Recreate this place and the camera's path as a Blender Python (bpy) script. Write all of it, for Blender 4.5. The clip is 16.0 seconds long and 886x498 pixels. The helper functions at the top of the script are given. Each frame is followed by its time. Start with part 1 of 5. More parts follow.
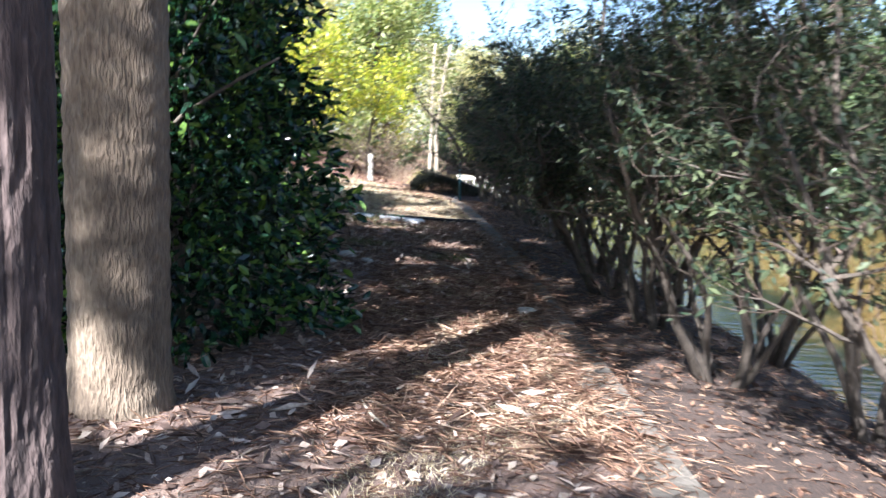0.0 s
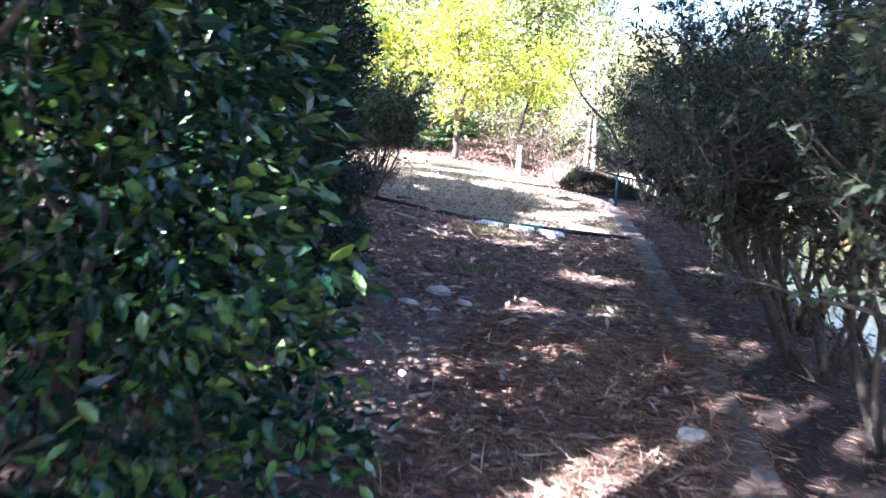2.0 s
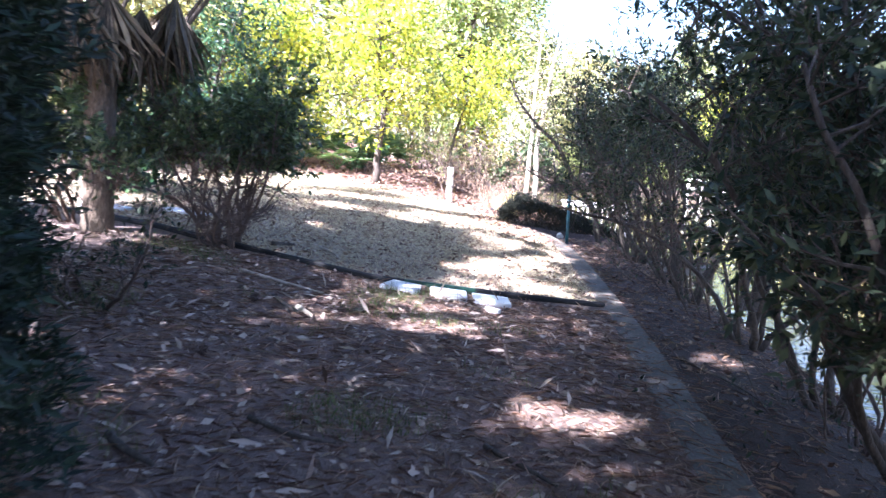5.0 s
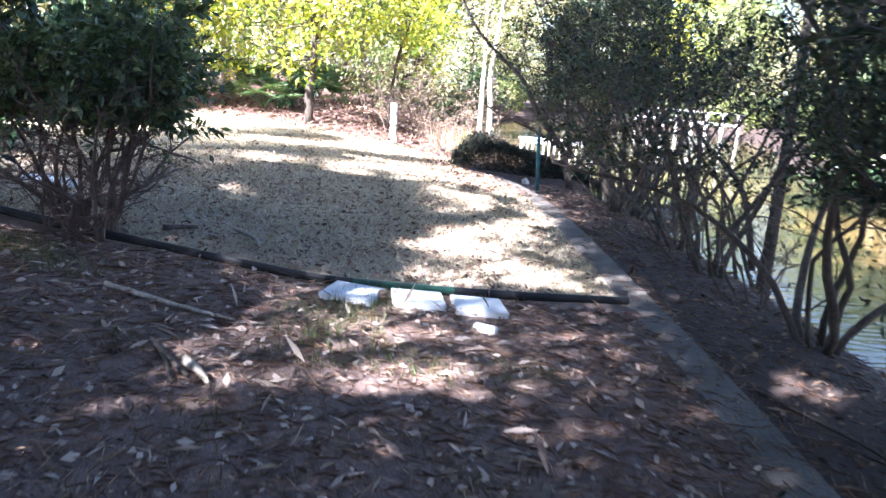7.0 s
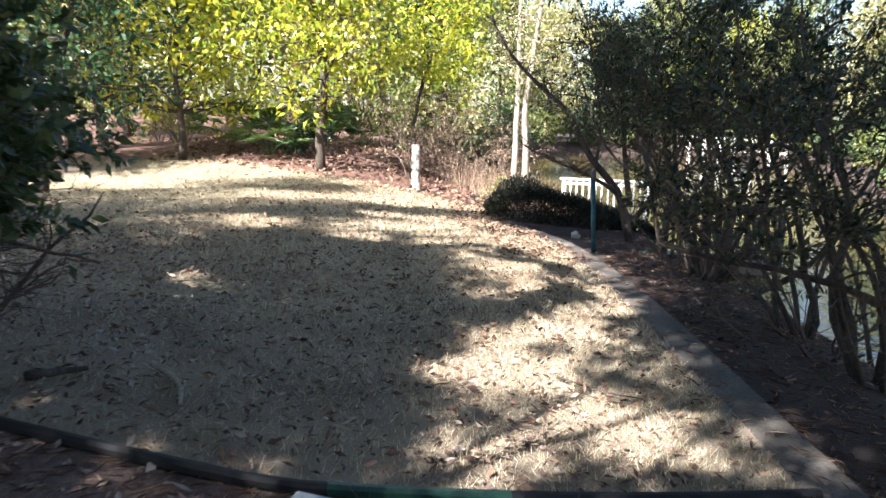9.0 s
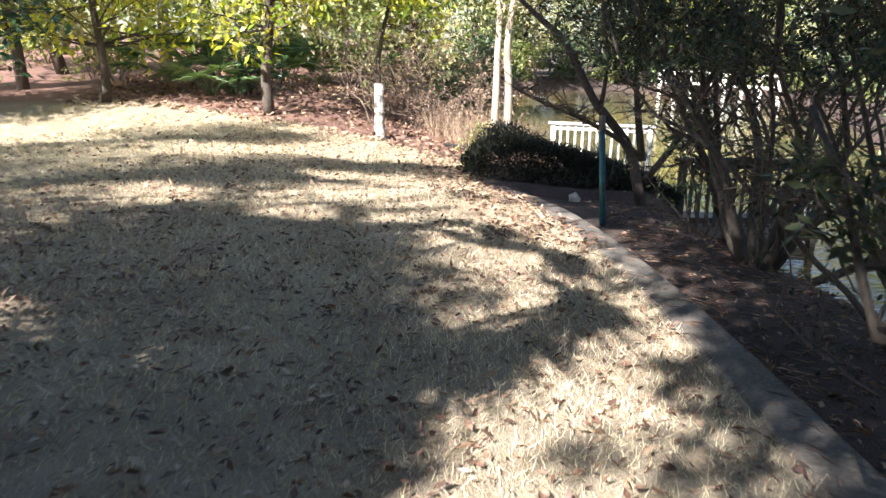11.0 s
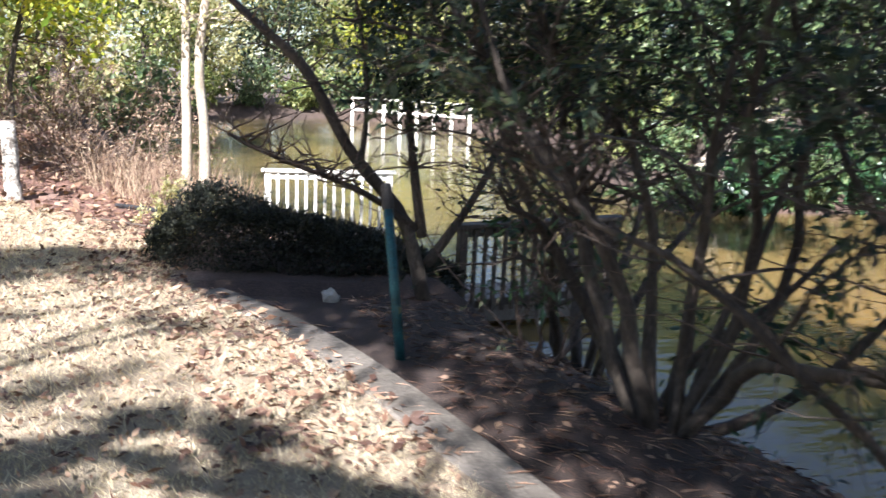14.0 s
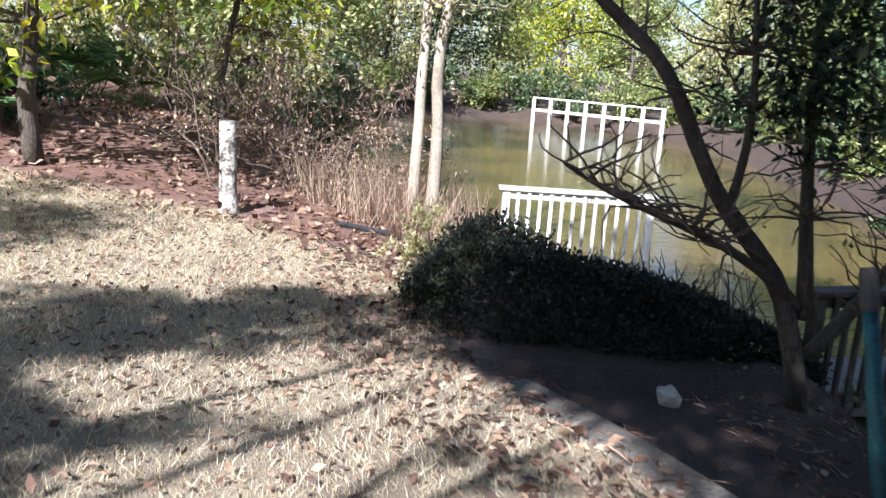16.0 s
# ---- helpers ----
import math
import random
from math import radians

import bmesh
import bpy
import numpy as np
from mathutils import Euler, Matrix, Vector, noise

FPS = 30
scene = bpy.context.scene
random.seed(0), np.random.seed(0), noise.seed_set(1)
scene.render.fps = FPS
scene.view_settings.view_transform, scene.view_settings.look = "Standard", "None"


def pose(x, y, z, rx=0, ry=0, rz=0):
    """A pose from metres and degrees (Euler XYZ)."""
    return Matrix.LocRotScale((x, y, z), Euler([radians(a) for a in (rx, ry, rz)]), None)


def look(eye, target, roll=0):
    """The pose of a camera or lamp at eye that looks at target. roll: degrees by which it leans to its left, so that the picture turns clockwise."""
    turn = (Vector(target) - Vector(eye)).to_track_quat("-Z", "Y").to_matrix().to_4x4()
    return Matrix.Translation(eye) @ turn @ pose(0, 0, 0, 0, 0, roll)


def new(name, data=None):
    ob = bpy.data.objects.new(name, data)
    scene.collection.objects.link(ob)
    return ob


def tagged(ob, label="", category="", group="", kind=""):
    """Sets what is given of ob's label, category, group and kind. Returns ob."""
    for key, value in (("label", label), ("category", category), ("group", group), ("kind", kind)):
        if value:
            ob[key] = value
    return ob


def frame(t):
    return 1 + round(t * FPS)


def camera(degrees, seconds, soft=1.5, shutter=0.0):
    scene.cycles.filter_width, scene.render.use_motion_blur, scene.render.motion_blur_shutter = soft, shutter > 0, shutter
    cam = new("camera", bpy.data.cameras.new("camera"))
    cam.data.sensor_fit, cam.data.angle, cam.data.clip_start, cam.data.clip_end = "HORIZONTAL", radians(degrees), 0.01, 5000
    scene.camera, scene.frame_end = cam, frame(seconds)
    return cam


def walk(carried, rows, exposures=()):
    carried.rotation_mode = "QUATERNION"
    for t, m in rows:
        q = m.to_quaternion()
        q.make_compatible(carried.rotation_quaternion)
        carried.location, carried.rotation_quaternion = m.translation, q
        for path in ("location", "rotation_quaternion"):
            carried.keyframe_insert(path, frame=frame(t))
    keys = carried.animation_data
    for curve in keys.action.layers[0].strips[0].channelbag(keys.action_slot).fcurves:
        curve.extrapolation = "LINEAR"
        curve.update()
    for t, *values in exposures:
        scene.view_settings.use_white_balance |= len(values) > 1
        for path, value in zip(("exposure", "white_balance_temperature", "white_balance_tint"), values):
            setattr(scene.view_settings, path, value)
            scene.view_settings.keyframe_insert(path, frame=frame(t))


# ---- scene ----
cam = camera(57.5, 16.0, 1.4, 0.45)
METRES, EYE, TILT, LEAN, TURN = 20.0, 1.5, -8.0, -2.5, 0.0
ROWS = [
    (0.0, 0.0, 0.0, 0.0, 0.0, 0.0, -0.0),
    (0.5, 0.0058, 0.0325, 0.0029, 5.41, -1.48, -3.73),
    (1.0, 0.0114, 0.0653, 0.0083, 9.18, -1.74, -4.62),
    (1.5, 0.0131, 0.0986, 0.0142, 11.53, -2.48, -4.9),
    (2.0, 0.01, 0.1333, 0.0214, 11.14, -1.18, -3.53),
    (2.5, 0.0067, 0.1663, 0.0251, 12.19, -0.68, -2.19),
    (3.0, 0.0038, 0.1982, 0.0291, 10.71, -1.58, -2.59),
    (3.5, 0.0016, 0.2298, 0.0333, 10.39, 1.0, -3.01),
    (6.0, -0.016, 0.3815, 0.0549, 2.64, -1.5, -1.62),
    (6.5, -0.023, 0.4099, 0.0593, 1.52, -4.04, -0.46),
    (7.0, -0.0294, 0.4419, 0.066, 2.13, -4.28, -1.61),
    (7.5, -0.0338, 0.4725, 0.0714, 3.13, -3.27, -2.38),
    (8.0, -0.0365, 0.5055, 0.0777, 3.04, -1.29, -0.55),
    (8.5, -0.0381, 0.5391, 0.0811, 4.41, -0.78, 0.07),
    (9.0, -0.0368, 0.5723, 0.0838, 4.2, -1.79, 0.28),
    (11.5, -0.0418, 0.7218, 0.103, 0.64, -6.6, 0.98),
    (12.0, -0.0383, 0.7504, 0.1082, -11.33, -2.61, 3.02),
    (12.5, -0.0375, 0.7787, 0.1118, -18.37, -2.81, 2.44),
    (13.0, -0.0374, 0.8045, 0.1159, -20.9, -3.4, 2.8),
    (13.5, -0.0412, 0.8347, 0.1185, -20.87, -4.2, 2.76),
    (14.0, -0.0475, 0.8652, 0.1225, -19.74, -5.23, 2.5),
    (14.5, -0.0557, 0.8959, 0.1264, -16.95, -5.98, 2.77),
    (15.0, -0.0655, 0.9238, 0.1298, -14.13, -4.82, -0.1),
    (15.5, -0.0751, 0.9518, 0.134, -8.86, -5.3, 1.14),
    (16.0, -0.0817, 0.9783, 0.1379, -8.92, -5.14, -0.17),
]
EXPOSURES = [(0.0, 2.6, 5600, 12), (1.0, 3.1, 5400, 15), (2.0, 3.75, 5250, 24), (3.5, 4.05, 5100, 28), (6.0, 3.45, 5400, 21), (7.0, 3.45, 5350, 19), (8.2, 2.8, 5700, 15), (9.0, 2.4, 5950, 13), (12.0, 2.35, 6050, 12), (13.0, 2.5, 6000, 13), (15.0, 1.95, 5600, 15), (16.0, 1.75, 5500, 14)]
walk(cam, [(t, pose(0, 0, EYE, TILT, LEAN, TURN) @ pose(METRES * x, METRES * y, METRES * z, 90 + pitch, roll, yaw)) for t, x, y, z, yaw, pitch, roll in ROWS], EXPOSURES)

# ---- light ----
SUN_AZ, SUN_EL = 240.0, 38.0          # towards the sun: degrees from +x, and above the horizon
sun_way = Vector((math.cos(radians(SUN_EL)) * math.cos(radians(SUN_AZ)), math.cos(radians(SUN_EL)) * math.sin(radians(SUN_AZ)), math.sin(radians(SUN_EL))))
sun = new("sun", bpy.data.lights.new("sun", "SUN"))
sun.data.energy, sun.data.angle, sun.data.color = 5.0, radians(0.55), (1.0, 0.945, 0.87)
sun.matrix_world = look((-20, -30, 40), Vector((-20, -30, 40)) - sun_way)
world = bpy.data.worlds.new("world")
scene.world = world
world.use_nodes = True
sky = world.node_tree.nodes.new("ShaderNodeTexSky")
sky.sky_type, sky.sun_disc = "NISHITA", False
sky.sun_elevation, sky.sun_rotation = radians(SUN_EL), radians(90 - SUN_AZ)
world.node_tree.links.new(sky.outputs[0], world.node_tree.nodes["Background"].inputs[0])
world.node_tree.nodes["Background"].inputs[1].default_value = 0.05

# ---- materials ----
def material(name, stops, scale=8.0, rough=0.8, bump=0.3, fine=None, glow=0.0, island=0.0, stretch=(1, 1, 1), spec=0.5, depth=0.02, metal=0.0):
    """Noise at two scales through a colour ramp; glow: share of light let through; island: brightness spread between pieces."""
    m = bpy.data.materials.new(name)
    m.use_nodes = True
    t = m.node_tree
    n, link = t.nodes, t.links.new
    b = n["Principled BSDF"]
    geo, mp = n.new("ShaderNodeNewGeometry"), n.new("ShaderNodeMapping")
    mp.inputs["Scale"].default_value = stretch
    link(geo.outputs["Position"], mp.inputs["Vector"])
    big, small = n.new("ShaderNodeTexNoise"), n.new("ShaderNodeTexNoise")
    big.inputs["Scale"].default_value, small.inputs["Scale"].default_value = scale, fine or scale * 9
    big.inputs["Detail"].default_value, small.inputs["Detail"].default_value = 4, 6
    link(mp.outputs[0], big.inputs["Vector"]), link(mp.outputs[0], small.inputs["Vector"])
    mix = n.new("ShaderNodeMix")
    mix.inputs[0].default_value = 0.5
    link(big.outputs[0], mix.inputs[2]), link(small.outputs[0], mix.inputs[3])
    value = mix.outputs[0]
    if island:
        add = n.new("ShaderNodeMath")
        add.operation = "MULTIPLY_ADD"
        add.inputs[1].default_value, add.inputs[2].default_value = island, -island / 2
        link(geo.outputs["Random Per Island"], add.inputs[0])
        plus = n.new("ShaderNodeMath")
        link(add.outputs[0], plus.inputs[0]), link(value, plus.inputs[1])
        value = plus.outputs[0]
    ramp = n.new("ShaderNodeValToRGB")
    while len(ramp.color_ramp.elements) < len(stops):
        ramp.color_ramp.elements.new(0.5)
    for i, c in enumerate(stops):
        ramp.color_ramp.elements[i].position = 0.28 + 0.44 * i / max(1, len(stops) - 1)
        ramp.color_ramp.elements[i].color = (*c, 1)
    link(value, ramp.inputs[0])
    link(ramp.outputs[0], b.inputs["Base Color"])
    b.inputs["Roughness"].default_value, b.inputs["Specular IOR Level"].default_value, b.inputs["Metallic"].default_value = rough, spec, metal
    if bump:
        bp = n.new("ShaderNodeBump")
        bp.inputs["Strength"].default_value, bp.inputs["Distance"].default_value = bump, depth
        link(small.outputs[0], bp.inputs["Height"])
        link(bp.outputs[0], b.inputs["Normal"])
    if glow:
        tr, ms = n.new("ShaderNodeBsdfTranslucent"), n.new("ShaderNodeMixShader")
        gain = n.new("ShaderNodeMix")
        gain.data_type, gain.blend_type = "RGBA", "MULTIPLY"
        gain.inputs[0].default_value = 1.0
        gain.inputs[7].default_value = (1.5, 1.45, 0.7, 1)
        link(ramp.outputs[0], gain.inputs[6])
        link(gain.outputs[2], tr.inputs[0])
        ms.inputs[0].default_value = glow
        link(b.outputs[0], ms.inputs[1]), link(tr.outputs[0], ms.inputs[2])
        link(ms.outputs[0], n["Material Output"].inputs[0])
    return m


M = {
    "camellia": material("camellia_leaf", [(0.004, 0.015, 0.008), (0.008, 0.028, 0.013), (0.015, 0.048, 0.020), (0.095, 0.16, 0.03)], 3, 0.24, 0.1, glow=0.16, island=0.5),
    "conifer": material("conifer_leaf", [(0.005, 0.012, 0.007), (0.011, 0.026, 0.012), (0.026, 0.05, 0.02)], 4, 0.6, 0, glow=0.08, island=0.4),
    "myrtle": material("myrtle_leaf", [(0.011, 0.022, 0.013), (0.028, 0.043, 0.023), (0.085, 0.10, 0.048)], 3, 0.55, 0, glow=0.16, island=0.5, spec=0.25),
    "boxwood": material("boxwood_leaf", [(0.006, 0.009, 0.005), (0.015, 0.019, 0.010), (0.045, 0.045, 0.024)], 4, 0.7, 0, glow=0.1, island=0.4),
    "yellowleaf": material("yellow_green_leaf", [(0.11, 0.18, 0.018), (0.31, 0.34, 0.03), (0.56, 0.51, 0.07)], 1.5, 0.4, 0, glow=0.45, island=0.5),
    "farleaf": material("far_leaf", [(0.08, 0.12, 0.035), (0.21, 0.25, 0.085), (0.40, 0.40, 0.18)], 0.6, 0.6, 0, glow=0.45, island=0.5),
    "paleleaf": material("pale_leaf", [(0.16, 0.165, 0.075), (0.36, 0.34, 0.17), (0.55, 0.50, 0.30)], 0.6, 0.6, 0, glow=0.45, island=0.5),
    "shrubleaf": material("shrub_leaf", [(0.025, 0.05, 0.022), (0.06, 0.10, 0.04), (0.16, 0.20, 0.09)], 2, 0.4, 0, glow=0.25, island=0.5),
    "darkleaf": material("dark_leaf", [(0.012, 0.035, 0.016), (0.03, 0.07, 0.03), (0.06, 0.12, 0.04)], 1, 0.35, 0, glow=0.2, island=0.5),
    "palmleaf": material("palm_leaf", [(0.03, 0.08, 0.03), (0.10, 0.17, 0.06), (0.22, 0.28, 0.12)], 1.5, 0.45, 0, glow=0.3, island=0.4),
    "deadpalm": material("dead_palm_leaf", [(0.05, 0.035, 0.02), (0.14, 0.10, 0.06), (0.25, 0.19, 0.12)], 3, 0.8, 0, glow=0.1, island=0.5),
    "deadleaf": material("dead_leaf", [(0.06, 0.03, 0.02), (0.145, 0.075, 0.046), (0.33, 0.22, 0.145)], 6, 0.7, 0, glow=0.12, island=0.75),
    "pathleaf": material("path_leaf", [(0.10, 0.062, 0.046), (0.23, 0.16, 0.125), (0.46, 0.37, 0.30)], 6, 0.75, 0, glow=0.1, island=0.8),
    "needle": material("pine_needle", [(0.12, 0.06, 0.036), (0.26, 0.145, 0.09), (0.42, 0.28, 0.185)], 3, 0.7, 0, island=0.7),
    "straw": material("dry_grass", [(0.28, 0.21, 0.13), (0.56, 0.475, 0.325), (0.76, 0.68, 0.51)], 0.9, 0.75, 0, glow=0.3, island=0.6),
    "greengrass": material("green_grass", [(0.05, 0.075, 0.02), (0.10, 0.13, 0.04), (0.18, 0.19, 0.08)], 2, 0.6, 0, glow=0.25, island=0.5),
    "reed": material("brown_reed", [(0.08, 0.045, 0.03), (0.19, 0.115, 0.075), (0.38, 0.29, 0.20)], 1.5, 0.8, 0, glow=0.2, island=0.6),
    "bark": material("grey_brown_bark", [(0.020, 0.015, 0.011), (0.062, 0.048, 0.036), (0.15, 0.12, 0.092)], 5, 0.9, 0.7, 60, stretch=(1, 1, 0.35)),
    "palebark": material("pale_bark", [(0.13, 0.10, 0.07), (0.33, 0.275, 0.205), (0.52, 0.46, 0.37)], 5, 0.85, 0.5, 50, stretch=(1, 1, 0.5)),
    "darkbark": material("pine_bark", [(0.016, 0.011, 0.010), (0.065, 0.045, 0.040), (0.16, 0.115, 0.10)], 6, 0.95, 0.9, 45, stretch=(1, 1, 0.25), depth=0.04),
    "palmbark": material("palm_bark", [(0.055, 0.038, 0.026), (0.155, 0.115, 0.078), (0.30, 0.235, 0.165)], 5, 0.9, 1.0, 60, stretch=(1, 1, 0.3), depth=0.03),
    "birch": material("white_bark", [(0.03, 0.026, 0.022), (0.10, 0.085, 0.07), (0.46, 0.43, 0.37), (0.60, 0.57, 0.50)], 7, 0.8, 0.3, 30),
    "twig": material("twig_bark", [(0.035, 0.023, 0.017), (0.10, 0.068, 0.05), (0.21, 0.16, 0.125)], 9, 0.9, 0.3, 80),
    "concrete": material("concrete", [(0.05, 0.042, 0.032), (0.105, 0.09, 0.072), (0.21, 0.185, 0.155)], 2.2, 0.9, 0.5, 45),
    "paver": material("paver_concrete", [(0.42, 0.42, 0.42), (0.60, 0.60, 0.59), (0.70, 0.70, 0.68)], 5, 0.8, 0.3, 90),
    "edging": material("black_edging", [(0.004, 0.004, 0.005), (0.008, 0.008, 0.009), (0.02, 0.02, 0.02)], 8, 0.7, 0.2),
    "greenedge": material("green_edging", [(0.01, 0.03, 0.02), (0.02, 0.07, 0.045), (0.03, 0.10, 0.07)], 8, 0.4, 0.2),
    "whitewood": material("weathered_white_wood", [(0.34, 0.31, 0.25), (0.62, 0.59, 0.51), (0.78, 0.76, 0.69)], 4, 0.75, 0.4, 60, stretch=(1, 1, 0.3)),
    "greywood": material("grey_wood", [(0.09, 0.075, 0.06), (0.19, 0.165, 0.14), (0.32, 0.285, 0.25)], 4, 0.85, 0.5, 60, stretch=(1, 1, 0.3)),
    "teal": material("teal_paint", [(0.02, 0.03, 0.03), (0.014, 0.09, 0.105), (0.05, 0.19, 0.20)], 9, 0.5, 0.3, 70),
    "darkwood": material("dark_weathered_wood", [(0.03, 0.022, 0.016), (0.075, 0.058, 0.044), (0.16, 0.13, 0.105)], 4, 0.85, 0.5, 60, stretch=(1, 1, 0.3)),
    "rust": material("dark_metal", [(0.02, 0.02, 0.022), (0.05, 0.045, 0.04), (0.10, 0.08, 0.07)], 20, 0.6, 0.3),
    "stone": material("pale_stone", [(0.25, 0.23, 0.19), (0.42, 0.39, 0.33), (0.56, 0.53, 0.46)], 9, 0.85, 0.4, 60),
    "redflower": material("red_petal", [(0.45, 0.02, 0.02), (0.6, 0.04, 0.03), (0.7, 0.12, 0.08)], 9, 0.5, 0, glow=0.2),
    "cone": material("pine_cone", [(0.03, 0.018, 0.012), (0.08, 0.05, 0.035), (0.16, 0.11, 0.08)], 30, 0.8, 0.2),
}


def ground_material():
    """Leaf-strewn soil, straw lawn and dark, shade-deepened bank, told apart by what grows where."""
    m = bpy.data.materials.new("ground")
    m.use_nodes = True
    t = m.node_tree
    n, link = t.nodes, t.links.new
    b = n["Principled BSDF"]
    geo = n.new("ShaderNodeNewGeometry")

    def noise_at(s, d=6):
        x = n.new("ShaderNodeTexNoise")
        x.inputs["Scale"].default_value, x.inputs["Detail"].default_value = s, d
        link(geo.outputs["Position"], x.inputs["Vector"])
        return x.outputs[0]

    def ramp(v, stops, a=0.3, z=0.7):
        r = n.new("ShaderNodeValToRGB")
        while len(r.color_ramp.elements) < len(stops):
            r.color_ramp.elements.new(0.5)
        for i, c in enumerate(stops):
            r.color_ramp.elements[i].position = a + (z - a) * i / (len(stops) - 1)
            r.color_ramp.elements[i].color = (*c, 1)
        link(v, r.inputs[0])
        return r.outputs[0]

    def blend(f, a, c, kind="MIX"):
        x = n.new("ShaderNodeMix")
        x.data_type, x.blend_type = "RGBA", kind
        link(f, x.inputs[0]) if not isinstance(f, float) else setattr(x.inputs[0], "default_value", f)
        link(a, x.inputs[6]), link(c, x.inputs[7])
        return x.outputs[2]

    def zone(name):
        a = n.new("ShaderNodeAttribute")
        a.attribute_name = name
        s = n.new("ShaderNodeMath")
        s.operation = "MULTIPLY_ADD"
        s.inputs[1].default_value, s.inputs[2].default_value = 0.9, -0.45
        link(noise_at(2.2), s.inputs[0])
        p = n.new("ShaderNodeMath")
        p.use_clamp = True
        link(a.outputs["Fac"], p.inputs[0]), link(s.outputs[0], p.inputs[1])
        return p.outputs[0]

    fine, mid, wide = noise_at(95, 8), noise_at(17), noise_at(1.3)
    soil = blend(0.5, ramp(fine, [(0.07, 0.045, 0.037), (0.17, 0.115, 0.092), (0.36, 0.27, 0.215)]), ramp(mid, [(0.09, 0.06, 0.05), (0.19, 0.13, 0.105), (0.28, 0.19, 0.15)]))
    lawn = blend(0.5, ramp(fine, [(0.10, 0.076, 0.052), (0.28, 0.22, 0.15), (0.50, 0.43, 0.30)]), ramp(wide, [(0.17, 0.13, 0.085), (0.30, 0.245, 0.165), (0.44, 0.37, 0.255)]))
    # dark leaf mould, its colour lowered further to carry the shade there
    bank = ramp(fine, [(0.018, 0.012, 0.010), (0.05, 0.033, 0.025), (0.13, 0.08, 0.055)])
    mulch = blend(0.5, ramp(fine, [(0.07, 0.035, 0.025), (0.17, 0.085, 0.06), (0.32, 0.19, 0.13)]), ramp(mid, [(0.10, 0.045, 0.035), (0.18, 0.09, 0.065), (0.28, 0.16, 0.11)]))
    col = blend(zone("lawn"), soil, lawn)
    col = blend(zone("mulch"), col, mulch)
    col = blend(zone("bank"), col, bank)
    link(col, b.inputs["Base Color"])
    b.inputs["Roughness"].default_value = 0.95
    bp = n.new("ShaderNodeBump")
    bp.inputs["Strength"].default_value, bp.inputs["Distance"].default_value = 0.8, 0.03
    link(fine, bp.inputs["Height"])
    link(bp.outputs[0], b.inputs["Normal"])
    return m


def water_material():
    m = bpy.data.materials.new("pond_water")
    m.use_nodes = True
    n, link = m.node_tree.nodes, m.node_tree.links.new
    b = n["Principled BSDF"]
    geo, mp = n.new("ShaderNodeNewGeometry"), n.new("ShaderNodeMapping")
    mp.inputs["Scale"].default_value = (0.7, 2.2, 1)
    link(geo.outputs["Position"], mp.inputs["Vector"])
    wave, murk, r = n.new("ShaderNodeTexNoise"), n.new("ShaderNodeTexNoise"), n.new("ShaderNodeValToRGB")
    wave.inputs["Scale"].default_value, wave.inputs["Detail"].default_value = 2.6, 3
    murk.inputs["Scale"].default_value = 0.25
    link(mp.outputs[0], wave.inputs["Vector"]), link(geo.outputs["Position"], murk.inputs["Vector"])
    r.color_ramp.elements[0].position, r.color_ramp.elements[0].color = 0.35, (0.040, 0.036, 0.018, 1)
    r.color_ramp.elements[1].position, r.color_ramp.elements[1].color = 0.65, (0.135, 0.098, 0.038, 1)
    link(murk.outputs[0], r.inputs[0])
    # ochre shallows by the near bank, their sunlit brightness put into the colour
    axes, reach, sunlit_murk = n.new("ShaderNodeSeparateXYZ"), n.new("ShaderNodeMapRange"), n.new("ShaderNodeMix")
    link(geo.outputs["Position"], axes.inputs[0]), link(axes.outputs[1], reach.inputs[0])
    reach.inputs[1].default_value, reach.inputs[2].default_value = 33.0, 25.0
    sunlit_murk.data_type = "RGBA"
    sunlit_murk.inputs[7].default_value = (0.145, 0.092, 0.030, 1)
    link(reach.outputs[0], sunlit_murk.inputs[0]), link(r.outputs[0], sunlit_murk.inputs[6])
    link(sunlit_murk.outputs[2], b.inputs["Base Color"])
    bp = n.new("ShaderNodeBump")
    bp.inputs["Strength"].default_value, bp.inputs["Distance"].default_value = 0.3, 0.04
    link(wave.outputs[0], bp.inputs["Height"]), link(bp.outputs[0], b.inputs["Normal"])
    b.inputs["Roughness"].default_value, b.inputs["IOR"].default_value = 0.03, 1.33
    return m


# ---- mesh helpers ----
def mesh_of(name, verts, faces, mat, smooth=False):
    me = bpy.data.meshes.new(name)
    if isinstance(faces, np.ndarray):
        V, k = np.ascontiguousarray(verts, dtype=np.float32), faces.shape[1]
        me.vertices.add(len(V))
        me.vertices.foreach_set("co", V.ravel())
        me.loops.add(faces.size)
        me.loops.foreach_set("vertex_index", np.ascontiguousarray(faces, dtype=np.int32).ravel())
        me.polygons.add(len(faces))
        me.polygons.foreach_set("loop_start", np.arange(0, faces.size, k, dtype=np.int32))
        me.update(calc_edges=True)
    else:
        me.from_pydata(verts.tolist() if isinstance(verts, np.ndarray) else verts, [], faces)
    me.materials.append(mat)
    if smooth:
        me.polygons.foreach_set("use_smooth", [True] * len(me.polygons))
    return me


def part(name, data, mat, parent=None, label="", smooth=False):
    """data: (verts, faces) or a mesh. One mesh object, under parent if there is one."""
    me = data if isinstance(data, bpy.types.Mesh) else mesh_of(name, data[0], data[1], mat, smooth)
    ob = new(name, me)
    ob.parent = parent
    if label:
        ob["label"] = label
    return ob


